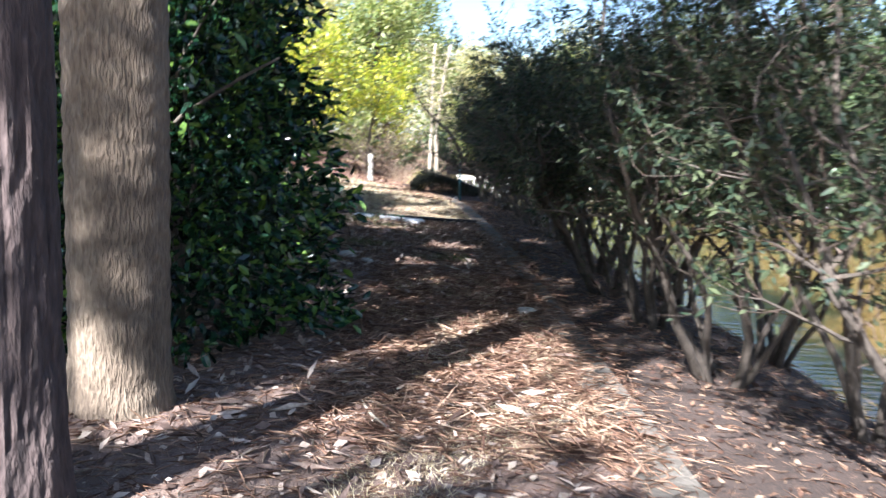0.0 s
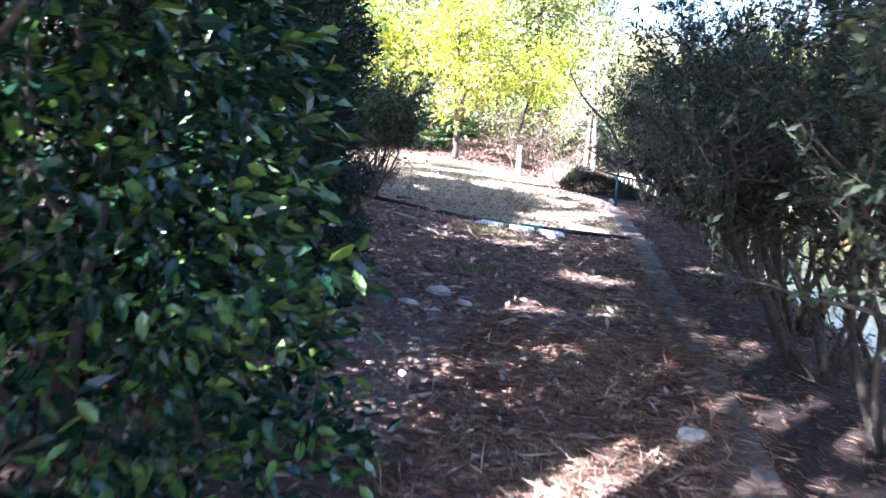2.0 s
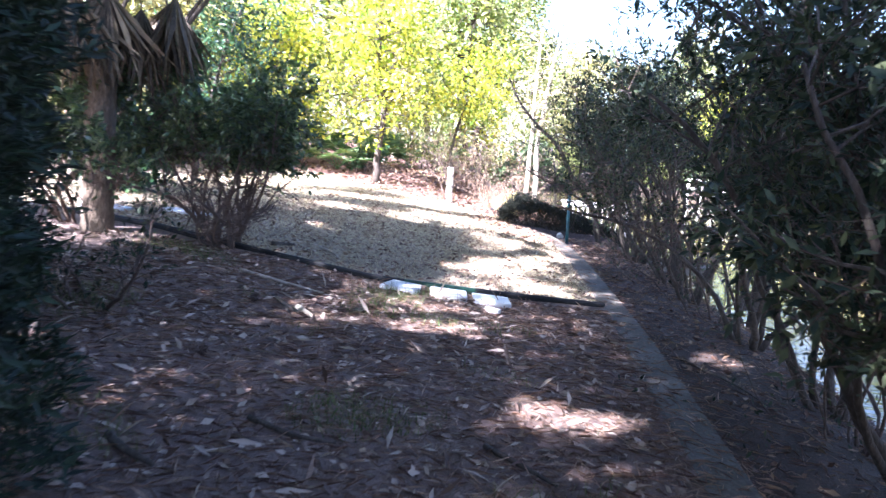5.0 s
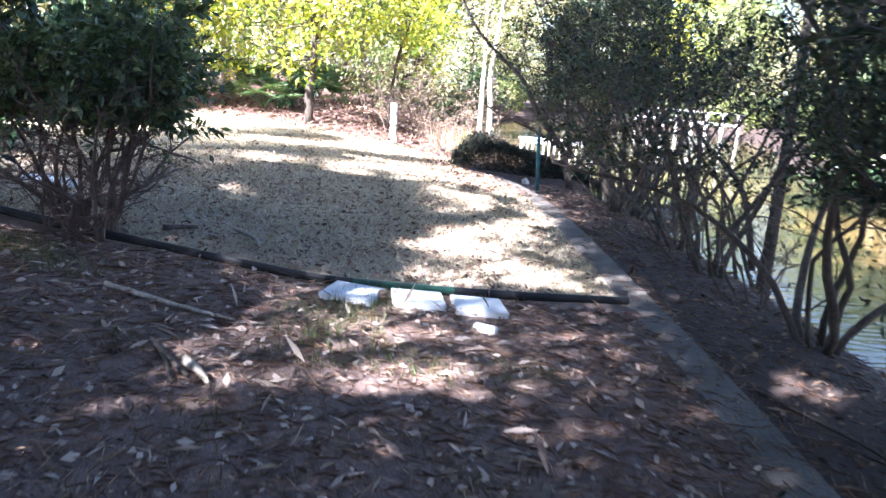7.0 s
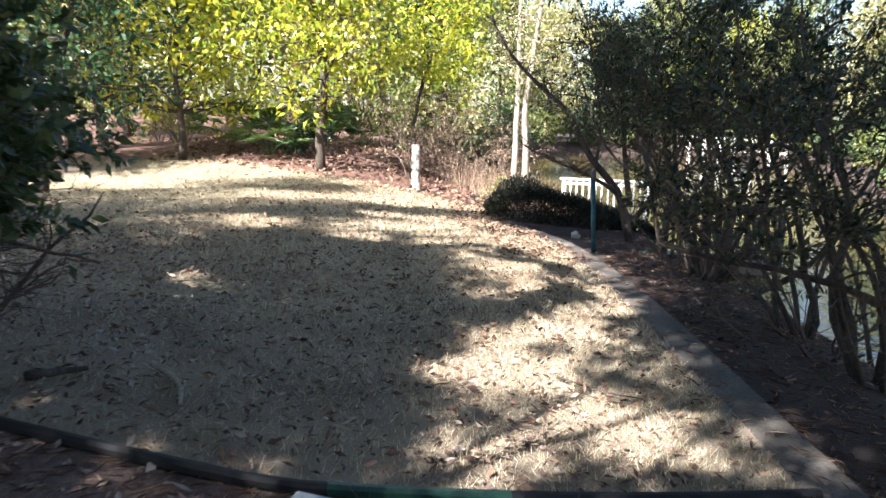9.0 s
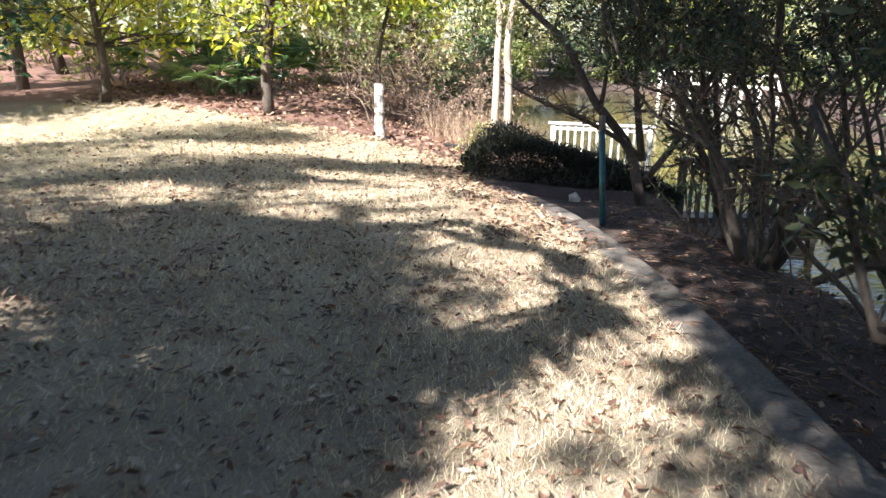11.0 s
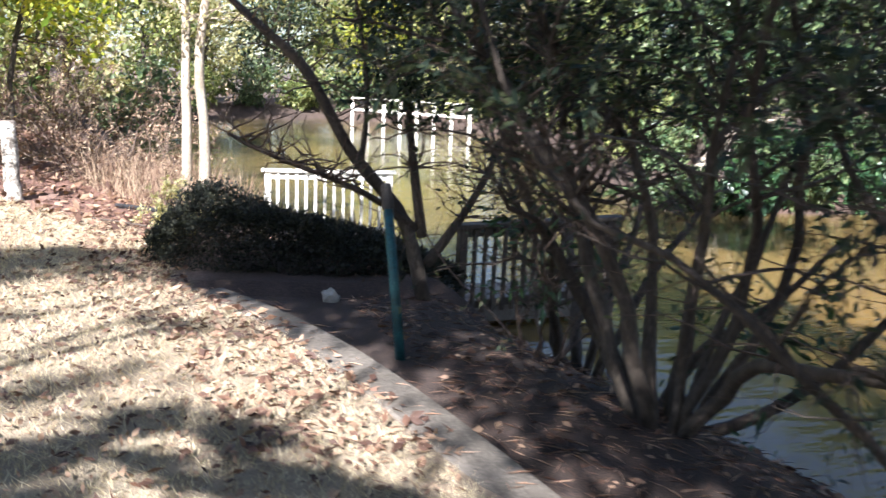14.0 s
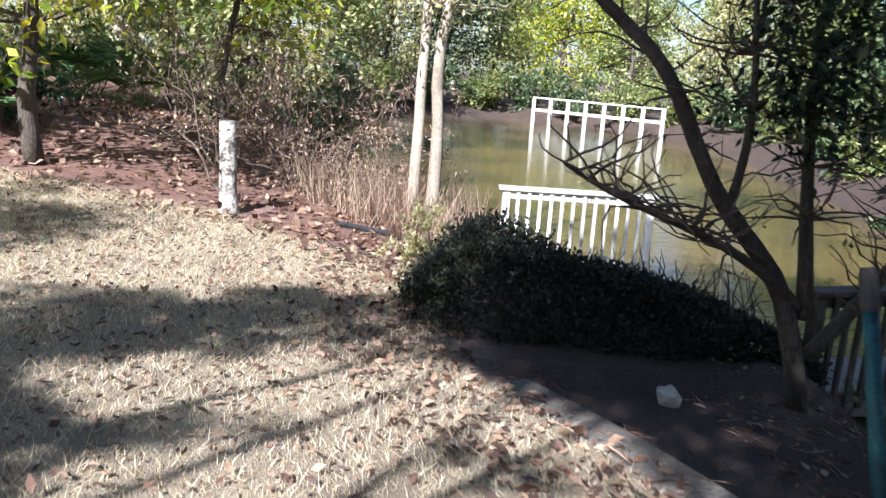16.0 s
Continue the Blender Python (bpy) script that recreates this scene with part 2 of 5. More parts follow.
def thing(name, at, label, category, group="", kind="", turn=0):
    ob = new(name)
    ob.matrix_world = pose(*at, 0, 0, turn)
    return tagged(ob, label, category, group, kind)


def joined(pieces):
    verts, faces, k = [], [], 0
    for v, f in pieces:
        verts.extend(map(tuple, v))
        faces.extend([tuple(int(i) + k for i in q) for q in f])
        k += len(v)
    return verts, faces


def block(x0, y0, z0, x1, y1, z1, c=0.006):
    """A box with its edges cut back by c."""
    bm = bmesh.new()
    bmesh.ops.create_cube(bm, size=1)
    for v in bm.verts:
        v.co = ((x0 + x1) / 2 + v.co.x * (x1 - x0), (y0 + y1) / 2 + v.co.y * (y1 - y0), (z0 + z1) / 2 + v.co.z * (z1 - z0))
    if c:
        bmesh.ops.bevel(bm, geom=bm.edges[:], offset=c, segments=1, affect="EDGES")
    bm.verts.index_update()
    out = [v.co[:] for v in bm.verts], [[v.index for v in f.verts] for f in bm.faces]
    bm.free()
    return out


def tube(points, radii, k=7, rough=0.0, rng=None, cap=True):
    """A tapering limb along points."""
    P = np.array(points, float)
    T = np.gradient(P, axis=0)
    T /= np.linalg.norm(T, axis=1)[:, None] + 1e-9
    ref = np.where(np.abs(T[:, :1]) < 0.8, [[1.0, 0, 0]], [[0, 1.0, 0]])
    A = np.cross(T, ref)
    A /= np.linalg.norm(A, axis=1)[:, None] + 1e-9
    B = np.cross(T, A)
    ang = np.linspace(0, 2 * np.pi, k, endpoint=False)
    R = np.array(radii, float)[:, None] * np.ones((1, k))
    if rough and rng is not None:
        R = R * (1 + rough * rng.standard_normal(R.shape))
    V = P[:, None] + R[..., None] * (np.cos(ang)[None, :, None] * A[:, None] + np.sin(ang)[None, :, None] * B[:, None])
    V = V.reshape(-1, 3)
    F = [(i * k + j, i * k + (j + 1) % k, (i + 1) * k + (j + 1) % k, (i + 1) * k + j) for i in range(len(P) - 1) for j in range(k)]
    if cap:
        F += [tuple(range(k - 1, -1, -1)), tuple(range((len(P) - 1) * k, len(P) * k))]
    return V, F


def unit(v):
    return v / (np.linalg.norm(v, axis=-1, keepdims=True) + 1e-9)


def leaves(P, D, size, width, rng, fine=False, fold=0.25):
    """Leaves with base P and heading D; size: lengths; width: share of the length. Folded along the midrib; fine leaves have a rounded outline."""
    n = len(P)
    P, D = np.asarray(P, float), unit(np.asarray(D, float))
    up = unit(rng.standard_normal((n, 3)) * 0.6 + [0, 0, 0.9])
    S = unit(np.cross(D, up))
    N = np.cross(S, D)
    L = (np.asarray(size) * np.ones(n))[:, None]
    w = L * width
    mid = P + D * L * 0.5 - N * w * fold
    tip = P + D * L - N * L * 0.12
    if fine:
        rows = [P, mid, tip, P + D * L * 0.28 + S * w * 0.42, P + D * L * 0.68 + S * w * 0.40, P + D * L * 0.28 - S * w * 0.42, P + D * L * 0.68 - S * w * 0.40]
        V = np.stack(rows, 1).reshape(-1, 3)
        F = [f for i in range(0, 7 * n, 7) for f in ((i, i + 3, i + 4, i + 2, i + 1), (i, i + 1, i + 2, i + 6, i + 5))]
    else:
        V = np.stack([P, P + D * L * 0.45 + S * w * 0.5, tip, P + D * L * 0.45 - S * w * 0.5], 1).reshape(-1, 3)
        i = np.arange(0, 4 * n, 4)
        F = np.stack([i, i + 1, i + 2, i, i + 2, i + 3], 1).reshape(-1, 3)
    return V, F


def blades(P, height, width, rng, lean=0.6, bend=True):
    """Grass blades: three-sided slivers that lean any way."""
    n = len(P)
    a = rng.uniform(0, 2 * np.pi, n)
    side = np.stack([np.cos(a), np.sin(a), np.zeros(n)], 1)
    a2 = rng.uniform(0, 2 * np.pi, n)
    h = (height * rng.uniform(0.5, 1.3, n))[:, None]
    out = np.stack([np.cos(a2), np.sin(a2), np.zeros(n)], 1) * h * (lean * rng.uniform(0, 1.6, n))[:, None]
    V = np.stack([P - side * width / 2, P + side * width / 2, P + out + h * [0, 0, 1]], 1).reshape(-1, 3)
    return V, np.arange(3 * n).reshape(-1, 3)


def grow(rng, start, way, length, radius, wiggle=0.25, rise=0.1, steps=8, taper=0.35):
    """A wandering limb: its points and radii."""
    pts, d, p = [np.array(start, float)], unit(np.array(way, float)), np.array(start, float)
    for i in range(steps):
        d = unit(d + wiggle * rng.standard_normal(3) * 0.5 + np.array([0, 0, rise]))
        p = p + d * length / steps
        pts.append(p.copy())
    return np.array(pts), np.linspace(radius, radius * taper, steps + 1)


# ---- the lie of the land ----
CURB = [(1.30, -6), (1.18, 3), (1.15, 6.5), (1.06, 11.3), (1.01, 13.6), (0.89, 15.9), (0.74, 18.5), (0.60, 20.0), (0.38, 21.4), (0.02, 22.9), (-0.45, 23.95)]
WATER = -1.15
POND = [(4.3, -30), (4.1, 8), (3.6, 13), (3.35, 17), (3.0, 21), (2.55, 22.8), (2.3, 24.5), (2.2, 26.5), (1.4, 28.4), (0.5, 30.5), (0.1, 33.5), (-0.6, 37), (-1.2, 41), (-2.2, 50), (-1, 59), (3, 62.5), (9, 65), (14, 61), (15.4, 53), (13, 44), (10.5, 36), (9.6, 32.8), (13, 31.5), (18, 31.5), (24, 28), (26, 10), (26, -30)]
MOUND = (-6.8, 34.0)


def curb_x(y):
    return np.interp(y, [p[1] for p in CURB], [p[0] for p in CURB])


def pond_gap(x, y):
    """Metres to the water's edge: positive on land, negative over the pond."""
    x, y = np.asarray(x, float), np.asarray(y, float)
    best, inside = np.full(x.shape, 1e9), np.zeros(x.shape, bool)
    for (ax, ay), (bx, by) in zip(POND, POND[1:] + POND[:1]):
        dx, dy = bx - ax, by - ay
        k = np.clip(((x - ax) * dx + (y - ay) * dy) / (dx * dx + dy * dy), 0, 1)
        best = np.minimum(best, np.hypot(x - ax - k * dx, y - ay - k * dy))
        cross = ((ay > y) != (by > y)) & (x < dx * (y - ay) / (dy + 1e-12) + ax)
        inside ^= cross
    return np.where(inside, -best, best)


def base_height(x, y):
    z = 0.155 - 0.045 * np.clip(x, -5, 1.3) + 0.05 * np.clip(-1.7 - x, 0, 2.5) - 0.014 * np.clip(y, -10, 24) - 0.035 * np.clip(y - 22, 0, 5)
    z = z + 0.75 * np.exp(-(((x - MOUND[0]) / 3.4) ** 2 + ((y - MOUND[1]) / 3.2) ** 2))
    return z + 0.05 * np.clip(y - 36, 0, 30) * (x < 0)


def height(x, y):
    x, y = np.asarray(x, float), np.asarray(y, float)
    b, gap = base_height(x, y), pond_gap(x, y)
    bank = WATER + np.where(gap > 0, 0.98 * (1 - np.exp(-gap / 0.75)) + 0.10 * np.clip(gap - 3, 0, 20), np.maximum(gap * 0.6, -0.9))
    beyond = (x > curb_x(y) - 0.14) & (y < 24.1)
    near = np.minimum(b - 0.1, bank)
    far = np.minimum(b, bank + 0.2 * np.clip(gap, 0, 1.5))
    z = np.where(beyond, near, np.where(y < 24.1, b, far))
    return z + 0.012 * np.sin(3.1 * x + 1.3 * y) * np.sin(2.3 * y - 0.7 * x)


def gz(x, y):
    return float(height(np.array([x]), np.array([y]))[0])


def lawn_edge(x):
    """The y of the lawn's near edge."""
    u, v = np.clip(x + 1.5, 0, 3), np.clip(-1.5 - x, 0, 9)
    return 14.48 + 0.06 * u + 0.06 * u * u + 0.1 * v + 0.035 * v ** 1.8


def lawn_far(x):
    return np.interp(x, [-9, -7, -4.6, -2.5, -1.4, -0.7, 0], [30.5, 30.2, 29.0, 28.35, 27.3, 26.4, 25.8])


def ground():
    xs = np.unique(np.concatenate([-np.geomspace(9, 600, 26), np.arange(-9, 4.6, 0.13), np.geomspace(4.6, 600, 60)]))
    ys = np.unique(np.concatenate([-np.geomspace(4, 600, 22), np.arange(-4, 33, 0.14), np.geomspace(33, 900, 70)]))
    X, Y = np.meshgrid(xs, ys)
    Z = height(X.ravel(), Y.ravel())
    V = np.stack([X.ravel(), Y.ravel(), Z], 1)
    w = len(xs)
    F = [(j * w + i, j * w + i + 1, (j + 1) * w + i + 1, (j + 1) * w + i) for j in range(len(ys) - 1) for i in range(w - 1)]
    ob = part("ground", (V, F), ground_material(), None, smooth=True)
    x, y = V[:, 0], V[:, 1]
    soft = lambda v, s: np.clip(v / s + 0.5, 0, 1)
    lawn = soft(y - lawn_edge(x), 0.12) * soft(lawn_far(x) - y, 0.7) * soft(curb_x(y) - 0.25 - x, 0.15) * soft(x + 10, 2)
    # bank: dark soil with painted-in shade, past the kerb, round the hedge, along the water
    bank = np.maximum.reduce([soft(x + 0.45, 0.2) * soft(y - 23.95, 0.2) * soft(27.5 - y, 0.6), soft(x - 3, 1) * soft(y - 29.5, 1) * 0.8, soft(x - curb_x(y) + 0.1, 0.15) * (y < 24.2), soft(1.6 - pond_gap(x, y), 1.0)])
    mulch = soft(y - lawn_far(x), 0.8) * soft(60 - y, 10)
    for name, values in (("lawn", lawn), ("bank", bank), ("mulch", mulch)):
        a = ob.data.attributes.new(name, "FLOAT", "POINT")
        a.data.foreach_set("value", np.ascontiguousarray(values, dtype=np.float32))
    return tagged(ob, "leaf-strewn soil path, dry straw lawn and dark pond bank soil with shade in its colour", "ground", kind="structure")


ground()
n = 24
pond = part("water", ([(x, y, WATER) for y in np.linspace(-60, 90, n) for x in np.linspace(-8, 60, n)], [(j * n + i, j * n + i + 1, (j + 1) * n + i + 1, (j + 1) * n + i) for j in range(n - 1) for i in range(n - 1)]), water_material(), None)
tagged(pond, "murky olive-brown pond water with small ripples and reflections", "pond", kind="structure")


def smooth_line(points, step=0.2):
    P = np.array(points, float)
    s = np.concatenate([[0], np.cumsum(np.hypot(*np.diff(P[:, :2], axis=0).T))])
    q = np.arange(0, s[-1], step)
    out = np.stack([np.interp(q, s, P[:, i]) for i in range(P.shape[1])], 1)
    for _ in range(8):
        out[1:-1] = (out[:-2] + 2 * out[1:-1] + out[2:]) / 4
    return out


def swept(line, profile, drop=None):
    """A profile of (sideways, up) swept along a plan line; heights follow the land on the lawn's side."""
    T = unit(np.gradient(line[:, :2], axis=0))
    S = np.stack([T[:, 1], -T[:, 0]], 1)
    z = line[:, 2] if line.shape[1] > 2 else base_height(line[:, 0], line[:, 1])
    k = len(profile)
    V = [(p[0] + s[0] * a, p[1] + s[1] * a, h + c) for p, s, h in zip(line, S, z) for a, c in profile]
    F = [(i * k + j, i * k + (j + 1) % k, (i + 1) * k + (j + 1) % k, (i + 1) * k + j) for i in range(len(line) - 1) for j in range(k)]
    F += [tuple(range(k - 1, -1, -1)), tuple(range((len(line) - 1) * k, len(line) * k))]
    return V, F


# kerb of poured concrete between the path and the bank, in cast lengths
kerb = thing("kerb", (0, 0, 0), "worn grey concrete kerb between path and pond bank", "kerb", kind="structure")
line = smooth_line(CURB)
for i in range(0, len(line) - 1, 15):
    seg = line[i:i + 16]
    if len(seg) > 2:
        seg = seg.copy()
        part("kerb_length", swept(seg, [(0, -0.45), (0, 0.0), (-0.02, 0.02), (-0.27, 0.02), (-0.29, 0.005), (-0.29, -0.45)]), M["concrete"], kerb)

# black lawn edging
edging = thing("lawn_edging", (0, 0, 0), "black plastic lawn edging with rounded top bead", "edging", kind="structure")
ex = np.arange(-6.4, 0.75, 0.12)
eline = np.stack([ex, lawn_edge(ex)], 1)
bead = [(0.012, -0.12), (0.012, 0.01), (0.026, 0.022), (0.026, 0.045), (0.010, 0.06), (-0.012, 0.06), (-0.028, 0.045), (-0.028, 0.022), (-0.012, 0.01), (-0.012, -0.12)]
for a, b, mat_name in ((0, 29, "edging"), (29, 42, "edging"), (42, 48, "greenedge"), (48, len(ex) - 1, "edging")):
    part("edging_strip", swept(eline[a:b + 1], bead), M[mat_name], edging, "green-tinted edging strip" if mat_name == "greenedge" else "")


far_edge = np.linspace((-1.32, 28.28), (-0.60, 27.80), 8)
part("edging_strip", swept(np.column_stack([far_edge, height(far_edge[:, 0], far_edge[:, 1])]), bead), M["edging"], edging)

# ---- plants ----
PATH = np.array([(0, -4, 0), (0.1, 0, 0), (0.15, 2, 0), (0.0, 4.6, 0), (-0.3, 7.7, 0), (-0.7, 10.5, 0), (-0.8, 15, 0), (-1.1, 17.5, 0), (-1.6, 20, 0), (-1.9, 21, 0)])


def off_path(P, room=0.75, head=2.6):
    """True for points that don't hang into the walked line."""
    x = np.interp(P[:, 1], PATH[:, 1], PATH[:, 0])
    return (np.abs(P[:, 0] - x) > room) | (P[:, 2] > head) | (P[:, 1] > 21.5)


def push_off(P, o, room=0.95, head=2.7):
    """Limb points that would hang into the walked line, moved aside."""
    Q = P + o
    x = np.interp(Q[:, 1], PATH[:, 1], PATH[:, 0])
    side = np.where(o[0] > np.interp(o[1], PATH[:, 1], PATH[:, 0]), 1.0, -1.0)
    gap = (Q[:, 0] - x) * side
    short = (gap < room) & (Q[:, 2] < head) & (Q[:, 1] < 21.5)
    Q[:, 0] = np.where(short, x + side * (room + 0.06 * np.tanh(gap)), Q[:, 0])
    return Q - o


def stem_plant(name, at, seed, label, category, leaf, count=6, tall=3.6, spread=0.6, lean=(0, 0), radius=0.035, bare=0.35, branches=7, twigs=5, per=9, size=0.06, width=0.36, bark="bark", fine=False, wiggle=0.35, group="", kind="", droop=0.0, far=False, clear=-9.0, lift=-0.1):
    """A shrub of several stems from one stool, with limbs, fine twigs and single leaves."""
    rng = np.random.default_rng(seed)
    root = thing(name, (at[0], at[1], gz(*at) - 0.03), label, category, group, kind)
    limbs, fine_twigs, LP, LD = [], [], [], []
    o = np.array([at[0], at[1], root.location.z])
    close = at[1] < 24 and abs(at[0] - np.interp(at[1], PATH[:, 1], PATH[:, 0])) < 4
    for i in range(count):
        a = 2 * np.pi * (i + rng.uniform(0, 0.7)) / count
        way = np.array([np.cos(a) * spread + lean[0], np.sin(a) * spread + lean[1], 1.0])
        h = tall * rng.uniform(0.7, 1.1)
        r = radius * rng.uniform(0.6, 1.25)
        pts, rad = grow(rng, (np.cos(a) * 0.10, np.sin(a) * 0.10, -0.05), way, h, r, wiggle, 0.06, 12, 0.25)
        pts = push_off(pts, o) if close else pts
        stem = part("stem", tube(pts, rad, 7, 0.06, rng), M[bark], root, smooth=True)
        for j in range(branches):
            k = rng.uniform(bare, 1.0)
            idx = min(int(k * 12), 11)
            p = pts[idx] + (pts[idx + 1] - pts[idx]) * (k * 12 - idx)
            aa = rng.uniform(0, 2 * np.pi)
            w = np.array([np.cos(aa), np.sin(aa), rng.uniform(lift, 0.9) - droop])
            bp, br = grow(rng, p, w, tall * rng.uniform(0.16, 0.36), rad[idx] * 0.5, 0.5, 0.05 - droop * 0.2, 6, 0.3)
            if close and not off_path(bp + o, 0.85).all():
                continue
            (limbs.append(tube(bp, br, 4, cap=False)) if far else part("branch", tube(bp, br, 5, cap=False), M[bark], stem))
            for _ in range(twigs):
                q = rng.integers(1, 7)
                ww = unit(bp[min(q, 6)] - bp[q - 1]) + rng.standard_normal(3) * 0.7
                tp, tr = grow(rng, bp[q], ww, tall * rng.uniform(0.05, 0.13), max(br[min(q, 6)] * 0.5, 0.002), 0.5, 0.0, 3, 0.4)
                if close and not off_path(tp + o, 0.8).all():
                    continue
                fine_twigs.append(tube(tp, tr, 3, cap=False))
                f = rng.uniform(0.1, 1.05, per)[:, None] * 3
                ii = np.clip(f.astype(int), 0, 2)
                pos = tp[ii[:, 0]] + (tp[ii[:, 0] + 1] - tp[ii[:, 0]]) * (f - ii)
                LP.append(pos + rng.standard_normal(pos.shape) * 0.012)
                LD.append(unit(tp[-1] - tp[0])[None] * 0.8 + rng.standard_normal(pos.shape) * 0.7 + [0, 0, -0.15])
    o = np.array([at[0], at[1], root.location.z])
    if limbs:
        tagged(part("branchwork", joined(limbs), M[bark], root), kind="stuff")
    tagged(part("twigwork", joined(fine_twigs), M["twig"], root), kind="stuff")
    if per:
        LP, LD = np.concatenate(LP), np.concatenate(LD)
        ok = off_path(LP + o) & ((LP[:, 2] + o[2] > clear) | (rng.uniform(0, 1, len(LP)) < 0.12))
        LP, LD = LP[ok], LD[ok]
        tagged(part("foliage", leaves(LP, LD, size * rng.uniform(0.6, 1.25, len(LP)), width, rng, fine), M[leaf], root), kind="stuff")
    return root


def far_tree(name, at, seed, label, category, leaf, tall=8, trunk=0.12, crown=2.2, low=0.3, clumps=60, per=60, size=0.16, bark="bark", lean=(0, 0), width=0.5, group="", flat=0.8, kind="", trunk_mat_label=""):
    """A tree: tapered trunk, limbs, and a crown of leaf clumps round the limbs' ends."""
    rng = np.random.default_rng(seed)
    root = thing(name, (at[0], at[1], gz(*at) - 0.05), label, category, group, kind)
    pts, rad = grow(rng, (0, 0, 0), (lean[0], lean[1], 1), tall * 0.92, trunk, 0.16, 0.02, 12, 0.18)
    part("trunk", tube(pts, rad, 9, 0.05, rng), M[bark], root, smooth=True)
    limbs, LP, LD = [], [], []
    for c in range(clumps):
        k = low + (1 - low) * rng.uniform(0, 1) ** 0.8
        idx = min(int(k * 12), 11)
        p = pts[idx]
        a = rng.uniform(0, 2 * np.pi)
        reach = crown * (1.05 - 0.6 * abs(k - low - 0.25)) * rng.uniform(0.35, 1.0)
        bp, br = grow(rng, p, (np.cos(a), np.sin(a), rng.uniform(-0.2, 0.6)), reach, max(rad[idx] * 0.35, 0.01), 0.4, 0.03, 5, 0.2)
        limbs.append(tube(bp, br, 4, cap=False))
        m = int(per * rng.uniform(0.5, 1.4))
        u = unit(rng.standard_normal((m, 3))) * (rng.uniform(0, 1, (m, 1)) ** 0.5) * [0.62, 0.62, 0.62 * flat] * crown * 0.36
        LP.append(bp[rng.integers(3, 6, m)] + u)
        LD.append(u + rng.standard_normal((m, 3)) * 0.35 + [0, 0, -0.1])
    tagged(part("branchwork", joined(limbs), M[bark], root), kind="stuff")
    LP, LD = np.concatenate(LP), np.concatenate(LD)
    ok = off_path(LP + np.array([at[0], at[1], root.location.z]), 0.9, 2.8)
    LP, LD = LP[ok], LD[ok]
    part("crown", leaves(LP, LD, size * rng.uniform(0.55, 1.3, len(LP)), width, rng), M[leaf], root)
    return root


# shrubs along the pond bank, from the start of the path to the landing
BANK = [  # x, y, seed, tall, lean x, lean y, stems, leafiness
    (2.95, 3.4, 11, 3.6, 0.0, 0.0, 6, 1), (2.2, 5.9, 12, 3.4, 0.0, 0.05, 7, 1), (2.1, 7.6, 13, 3.4, -0.12, 0.0, 8, 1.4), (2.0, 9.2, 14, 3.5, -0.25, 0.05, 8, 1.4),
    (2.2, 11.0, 15, 3.5, -0.25, 0.0, 8, 1.4), (2.3, 12.9, 16, 3.6, -0.25, 0.1, 7, 1.4), (2.2, 15.0, 17, 3.4, 0.0, 0.0, 7, 1.4), (2.0, 17.3, 18, 3.6, -0.1, 0.1, 7, 0.8),
    (1.95, 18.7, 19, 3.5, -0.05, 0.2, 6, 0.6), (1.72, 20.95, 20, 3.6, 0.0, 0.1, 10, 1.2), (3.4, 19.9, 22, 3.8, -0.05, 0.0, 3, 0.4), (2.3, 22.9, 23, 3.4, 0.1, 0.1, 6, 1), (2.9, 5.0, 24, 3.8, 0.0, 0.0, 7, 1), (3.1, 7.2, 25, 3.8, -0.05, 0.0, 7, 1), (3.0, 9.8, 26, 3.8, -0.05, 0.0, 7, 1)]
for x, y, seed, tall, lx, ly, stems, full in BANK:
    stem_plant("bank_shrub", (x, y), seed, "many-stemmed evergreen shrub with grey stems on the pond bank", "shrub", "myrtle", count=stems, tall=tall, spread=0.40, lean=(lx, ly), radius=0.036 if y < 20 else 0.045, bare=0.42, branches=int(12 * full), twigs=9, per=19, size=0.058, width=0.38, group="bank shrubs", clear=0.85 if y < 16 else 1.35, lift=0.28)

for i, (x, y) in enumerate(((2.2, 8.4), (2.1, 12.0), (2.1, 16.1), (1.9, 18.0), (1.6, 22.3))):
    stem_plant("bare_thicket", (x, y), 700 + i, "tangle of thin bare dark twigs on the pond bank", "thicket", "myrtle", count=7, tall=2.2, spread=0.75, radius=0.013, bare=0.15, branches=9, twigs=6, per=2, size=0.055, width=0.38, bark="twig", wiggle=0.55, group="bank thickets", lift=0.0)

